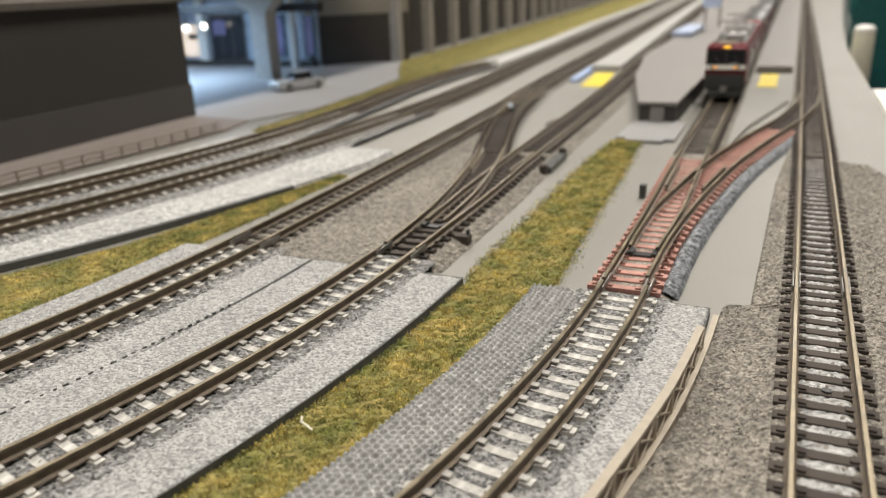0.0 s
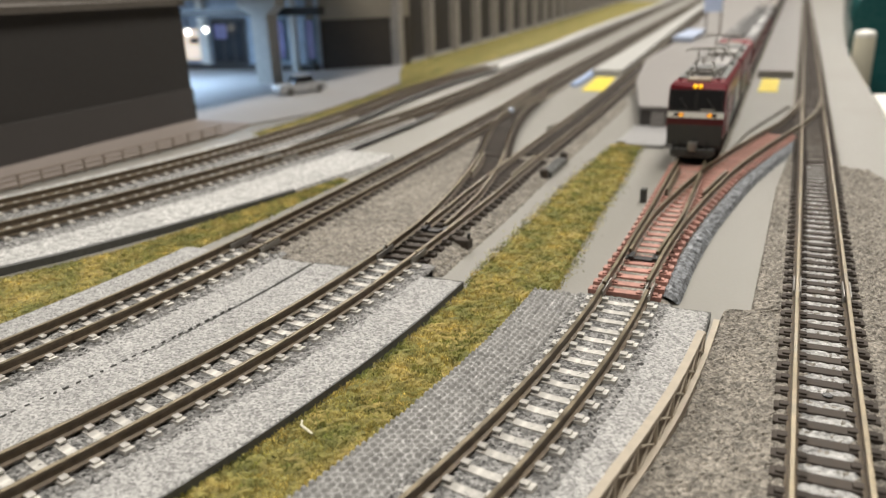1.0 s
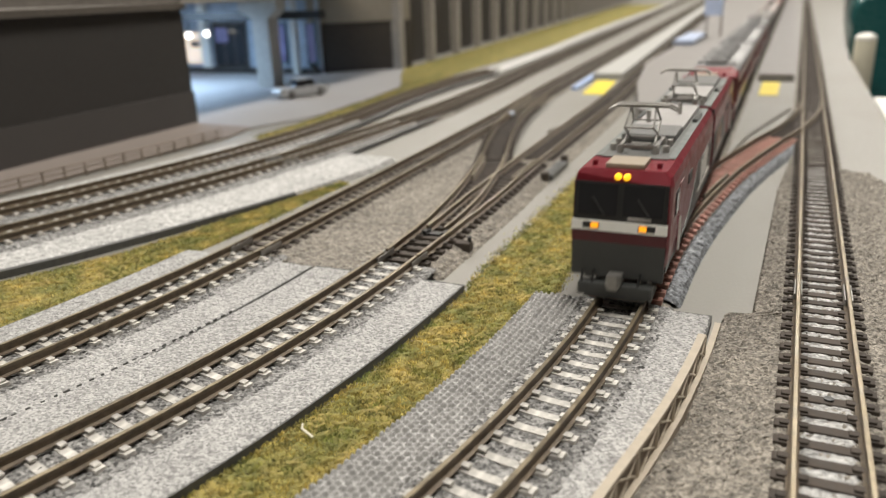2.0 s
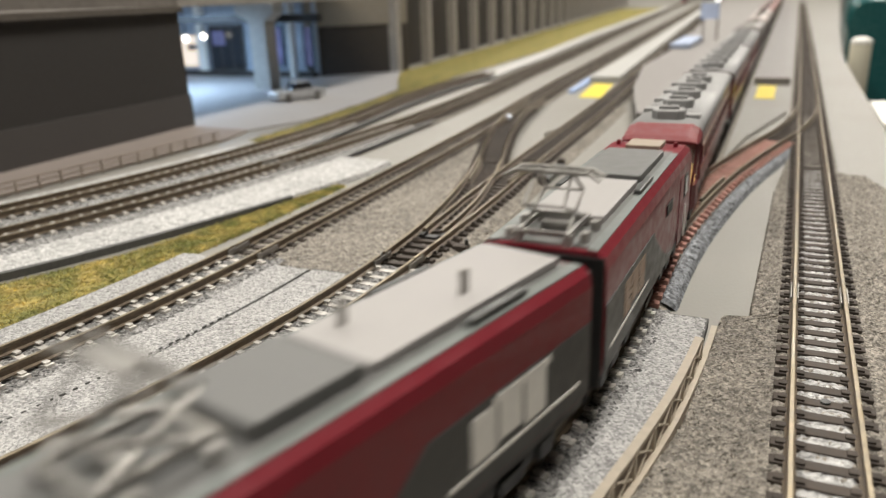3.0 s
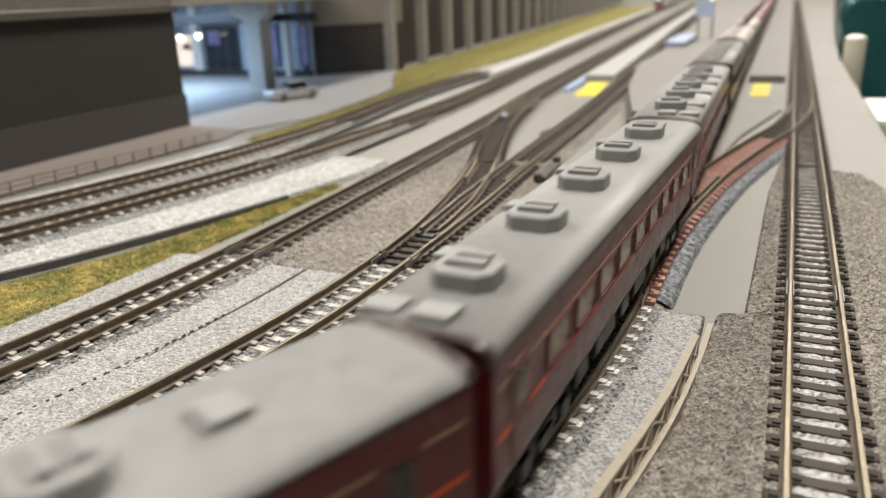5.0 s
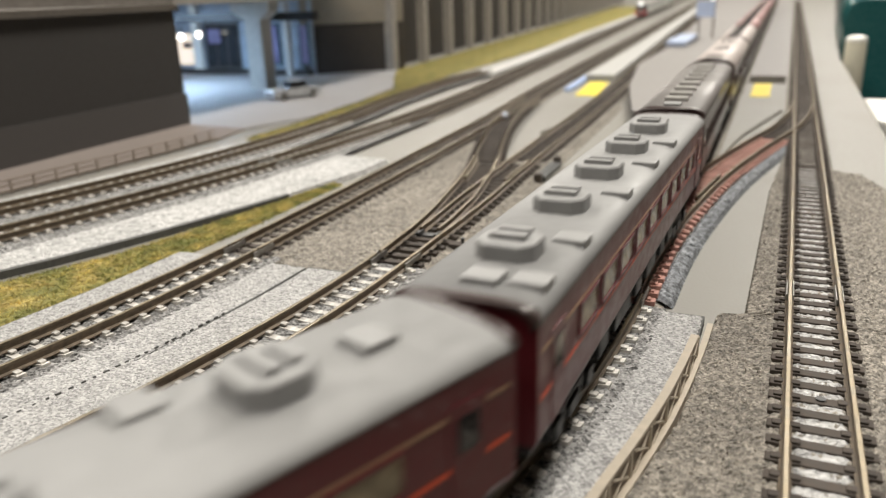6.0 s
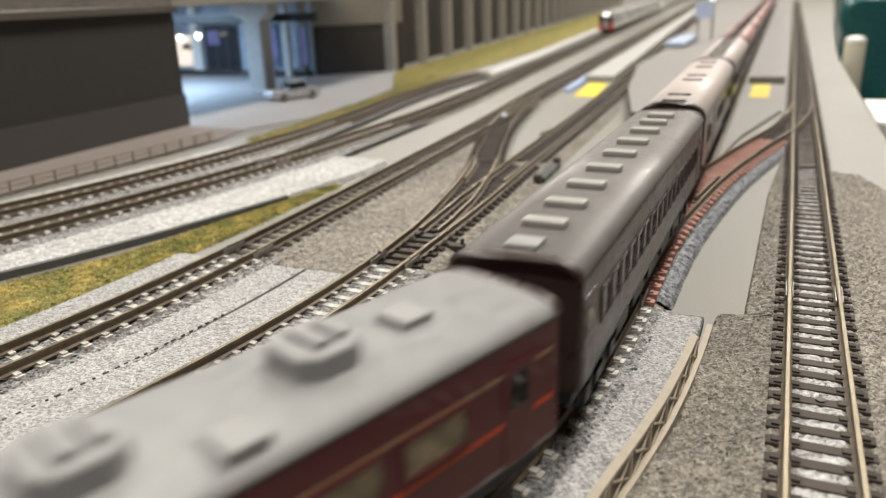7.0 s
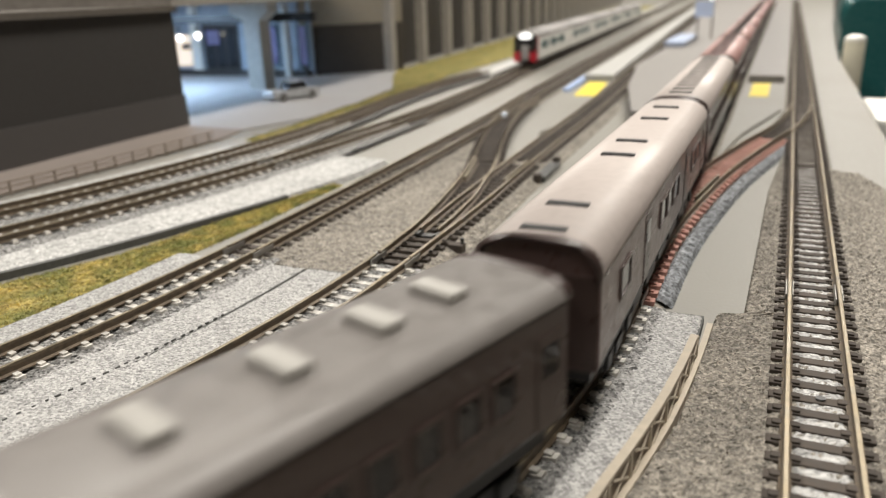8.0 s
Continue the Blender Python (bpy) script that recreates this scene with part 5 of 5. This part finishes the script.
def raised(car):
    for o in car.children:
        if o.name.split(".")[0] not in ("bogie", "snow_plough", "coupler"):
            o.matrix_basis = LIFT @ o.matrix_basis
    return car


TRAIN = []           # (thing, distance of its middle behind the nose, half bogie distance, turned)
LOCO_A = raised(loco_unit(True))
LOCO_B = raised(loco_unit(False))
TRAIN.append((LOCO_A, 5.0 + UNIT / 2, 24, False))
TRAIN.append((LOCO_B, 89.2 + UNIT / 2, 24, True))
cars = [raised(red_coach(*k)) for k in ((True, False), (False, False), (False, True))]
for k, LEN in (("dark", 124.5), ("pale", 134.0), ("slots", 134.0), ("rosy", 134.0)):
    cars.append(raised(brown_coach(k)))
while len(cars) < 15:
    cars.append(copy_thing(cars[6], Matrix()))
MIDDLES = [244.6, 380.6, 518.6, 655.6, 794.3]
for i, c in enumerate(cars):
    TRAIN.append((c, MIDDLES[i] if i < 5 else 794.3 + 138.6 * (i - 4), 46 if i < 3 else 44, False))


def railcar(head):
    """A car of the white and red multiple unit on the far line."""
    car = thing("railcar", "white multiple unit car with a red and black nose" if head else "white multiple unit car with teal windows", "model railcar", "cars of the far train")
    part("body", shell(profile(HALF, 3.5, 20.0, 24.6, 0.5), -LEN / 2 + (4 if head else 0), LEN / 2), M["white"], car)
    part("roof", roof_strip(HALF, 20.3, 24.6, 0.5, -LEN / 2 + (4.2 if head else 0.2), LEN / 2 - 0.2), M["roof_pale"], car, "", True)
    lines(car, 4.0, 2.6, M["platform"], -LEN / 2 + 5, LEN / 2 - 1, "grey_line")
    windows(car, [-40 + 34 * i for i in range(3)], 14.0, HALF, window_meshes(22, 5, M["teal"], M["teal"]))
    under(car, 9)
    running_gear(car, (-46, 46))
    if head:
        f = -LEN / 2
        part("nose", shell(profile(HALF - 0.2, 3.2, 18, 23.5, 0.5), f, f + 4.2), M["black"], car, "black nose")
        part("front_window", box(bm_new(), 0, f - 0.1, 12.5, 11, 0.5, 7), M["window"], car)
        for sx in (-1, 1):
            part("red_panel", box(bm_new(), sx * 6.4, f - 0.3, 2.2, 5.4, 1.4, 7.5, 0.4), M["bright_red"], car, "bright red corner panel")
            part("red_side", box(bm_new(), sx * 9.2, f + 3.5, 4, 0.5, 2.2, 17), M["bright_red"], car)
        part("front_door", box(bm_new(), 0, f - 0.5, 4, 6, 1, 11, 0.3), M["roof_pale"], car)
        bm = bmesh.new()
        bmesh.ops.create_uvsphere(bm, u_segments=14, v_segments=8, radius=1, matrix=Matrix.Translation((0, f + 0.3, 21.5)) @ Matrix.Diagonal((5.5, 1.2, 2.4, 1)))
        part("destination_lamp", bm, M["lamp_sign"], car, "glowing white sign lamp", True)
    return car


M["bright_red"] = material("bright_red_paint", (0.5, 0.02, 0.035), 0.35, 0, 0.05, 500, 40)
FAR_TRAIN = [(raised(railcar(True)), LEN / 2, 46, False)]
second = raised(railcar(False))
FAR_TRAIN.append((second, LEN * 1.5 + 4, 46, False))
for i in range(2, 6):
    FAR_TRAIN.append((copy_thing(second, Matrix()), (LEN + 4) * i + LEN / 2, 46, False))

# ---- the parked car and the things beyond the table's edge ----


M["silver"] = material("silver_car_paint", (0.52, 0.53, 0.54), 0.32, 0.35, 0.05, 400, 40, coat=0.3)


def sedan():
    c = thing("sedan", "silvery white model car parked on the road", "model car", at=pose(-0.2895, 0.415, 0.0007, 0, 0, 66) @ Matrix.Scale(1.18, 4))
    bm = bmesh.new()
    loft(bm, [[(x, -6.1 * k, 1.4), (x, 6.1 * k, 1.4), (x, 6.2 * k, h * 0.6), (x, 5.4 * k, h), (x, -5.4 * k, h), (x, -5.9 * k, h * 0.6)]
              for x, h, k in ((-15, 4.4, 0.86), (-14, 5.2, 0.97), (-5, 5.8, 1), (7, 5.9, 1), (14, 5.5, 0.97), (15, 4.4, 0.88))])
    part("body", bm, M["silver"], c, "silvery white body")
    bm = bmesh.new()
    loft(bm, [[(x, -w, 5.6), (x, w, 5.6), (x2, w * 0.84, h), (x2, -w * 0.84, h)] for x, x2, w, h in ((-6.5, -3.0, 5.1, 6.2), (-3.5, -2.6, 5.2, 9.4), (6.5, 5.6, 5.2, 9.4), (10.5, 7.0, 5.1, 6.2))])
    part("cabin", bm, M["window"], c, "dark glazed cabin")
    part("roof", box(bm_new(), 1.6, 0, 9.2, 8.6, 8.4, 0.5, 0.2), M["silver"], c)
    for x in (-9, 9):
        for y in (-5.2, 5.2):
            w = part("wheel", rod(bm_new(), (x, y - 0.8, 2.1), (x, y + 0.8, 2.1), 2.1, 16), M["black"], c)
            part("hub", rod(bm_new(), (x, y - 0.9, 2.1), (x, y + 0.9, 2.1), 1.1, 10), M["steel"], w)


sedan()


def beyond_edge():
    bm = box(bmesh.new(), 330, 1100, -60, 480, 2600, 12)
    tagged(part("side_table", bm, M["wall_dark"]), "dark lower table beside the layout", "table")
    c = thing("teal_coach", "dark teal model coach on a lower table", "model coach", at=pose(0.0745, 0.955, -0.048, 0, 0, -2))
    part("body", shell(profile(22, 4, 66, 92, 0.5), -150, 300), M["teal"], c)
    part("roof", roof_strip(22, 66.5, 92, 0.5, -149, 299, 0.5), M["teal"], c, "", True)
    b = thing("cream_jar", "cream plastic jar with a white domed lid", "jar", at=pose(0.0516, 0.70, -0.048))
    bm = bmesh.new()
    prof = [(7.4, 0), (7.9, 1), (7.9, 62), (7.4, 64)]
    loft(bm, [[(r * math.cos(a * math.pi / 12), r * math.sin(a * math.pi / 12), z) for a in range(24)] for r, z in prof])
    part("body", bm, M["cream"], b, smooth=True)
    bm = bmesh.new()
    bmesh.ops.create_uvsphere(bm, u_segments=20, v_segments=10, radius=8.1, matrix=Matrix.Translation((0, 0, 64)) @ Matrix.Diagonal((1, 1, 0.5, 1)))
    part("lid", bm, M["white"], b, "white domed lid", True)
    bm = box(bmesh.new(), 60.5, 470, -48, 30, 80, 44, 2)
    tagged(part("white_box", bm, M["white"]), "plain white box standing below the board's edge", "box")


beyond_edge()

# ---- motion ----
NOSE_0, SPEED = 390.0, 128.0        # the nose's y at the start, millimetres a second


def place_on(way, s, half, turned):
    a, b = way.at(s - half), way.at(s + half)
    m = (a + b) / 2
    h = math.degrees(math.atan2(b[1] - a[1], b[0] - a[0])) - 90
    if way is WAY_B:
        m = m - float(np.interp(m[1], [120, 200, 320], [1.0, 1.0, 0.0])) * np.array((math.cos(radians(h)), math.sin(radians(h))))
    return pose(m[0] * MM, m[1] * MM, RT * MM, 0, 0, h + (180 if turned else 0))


def motions():
    s0 = WAY_B.s_at_y(NOSE_0)
    for ob, back, half, turned in TRAIN:
        rows = []
        for k in range(33):
            t = k * 0.25
            rows.append((t, place_on(WAY_B, s0 - SPEED * t + back, half, turned)))
        walk(ob, rows)
    f8 = WAY_E.s_at_y(582.0)
    for ob, back, half, turned in FAR_TRAIN:
        rows = []
        for k in range(33):
            t = k * 0.25
            rows.append((t, place_on(WAY_E, f8 + 440.0 * (8 - t) + back, half, turned)))
        walk(ob, rows)


motions()
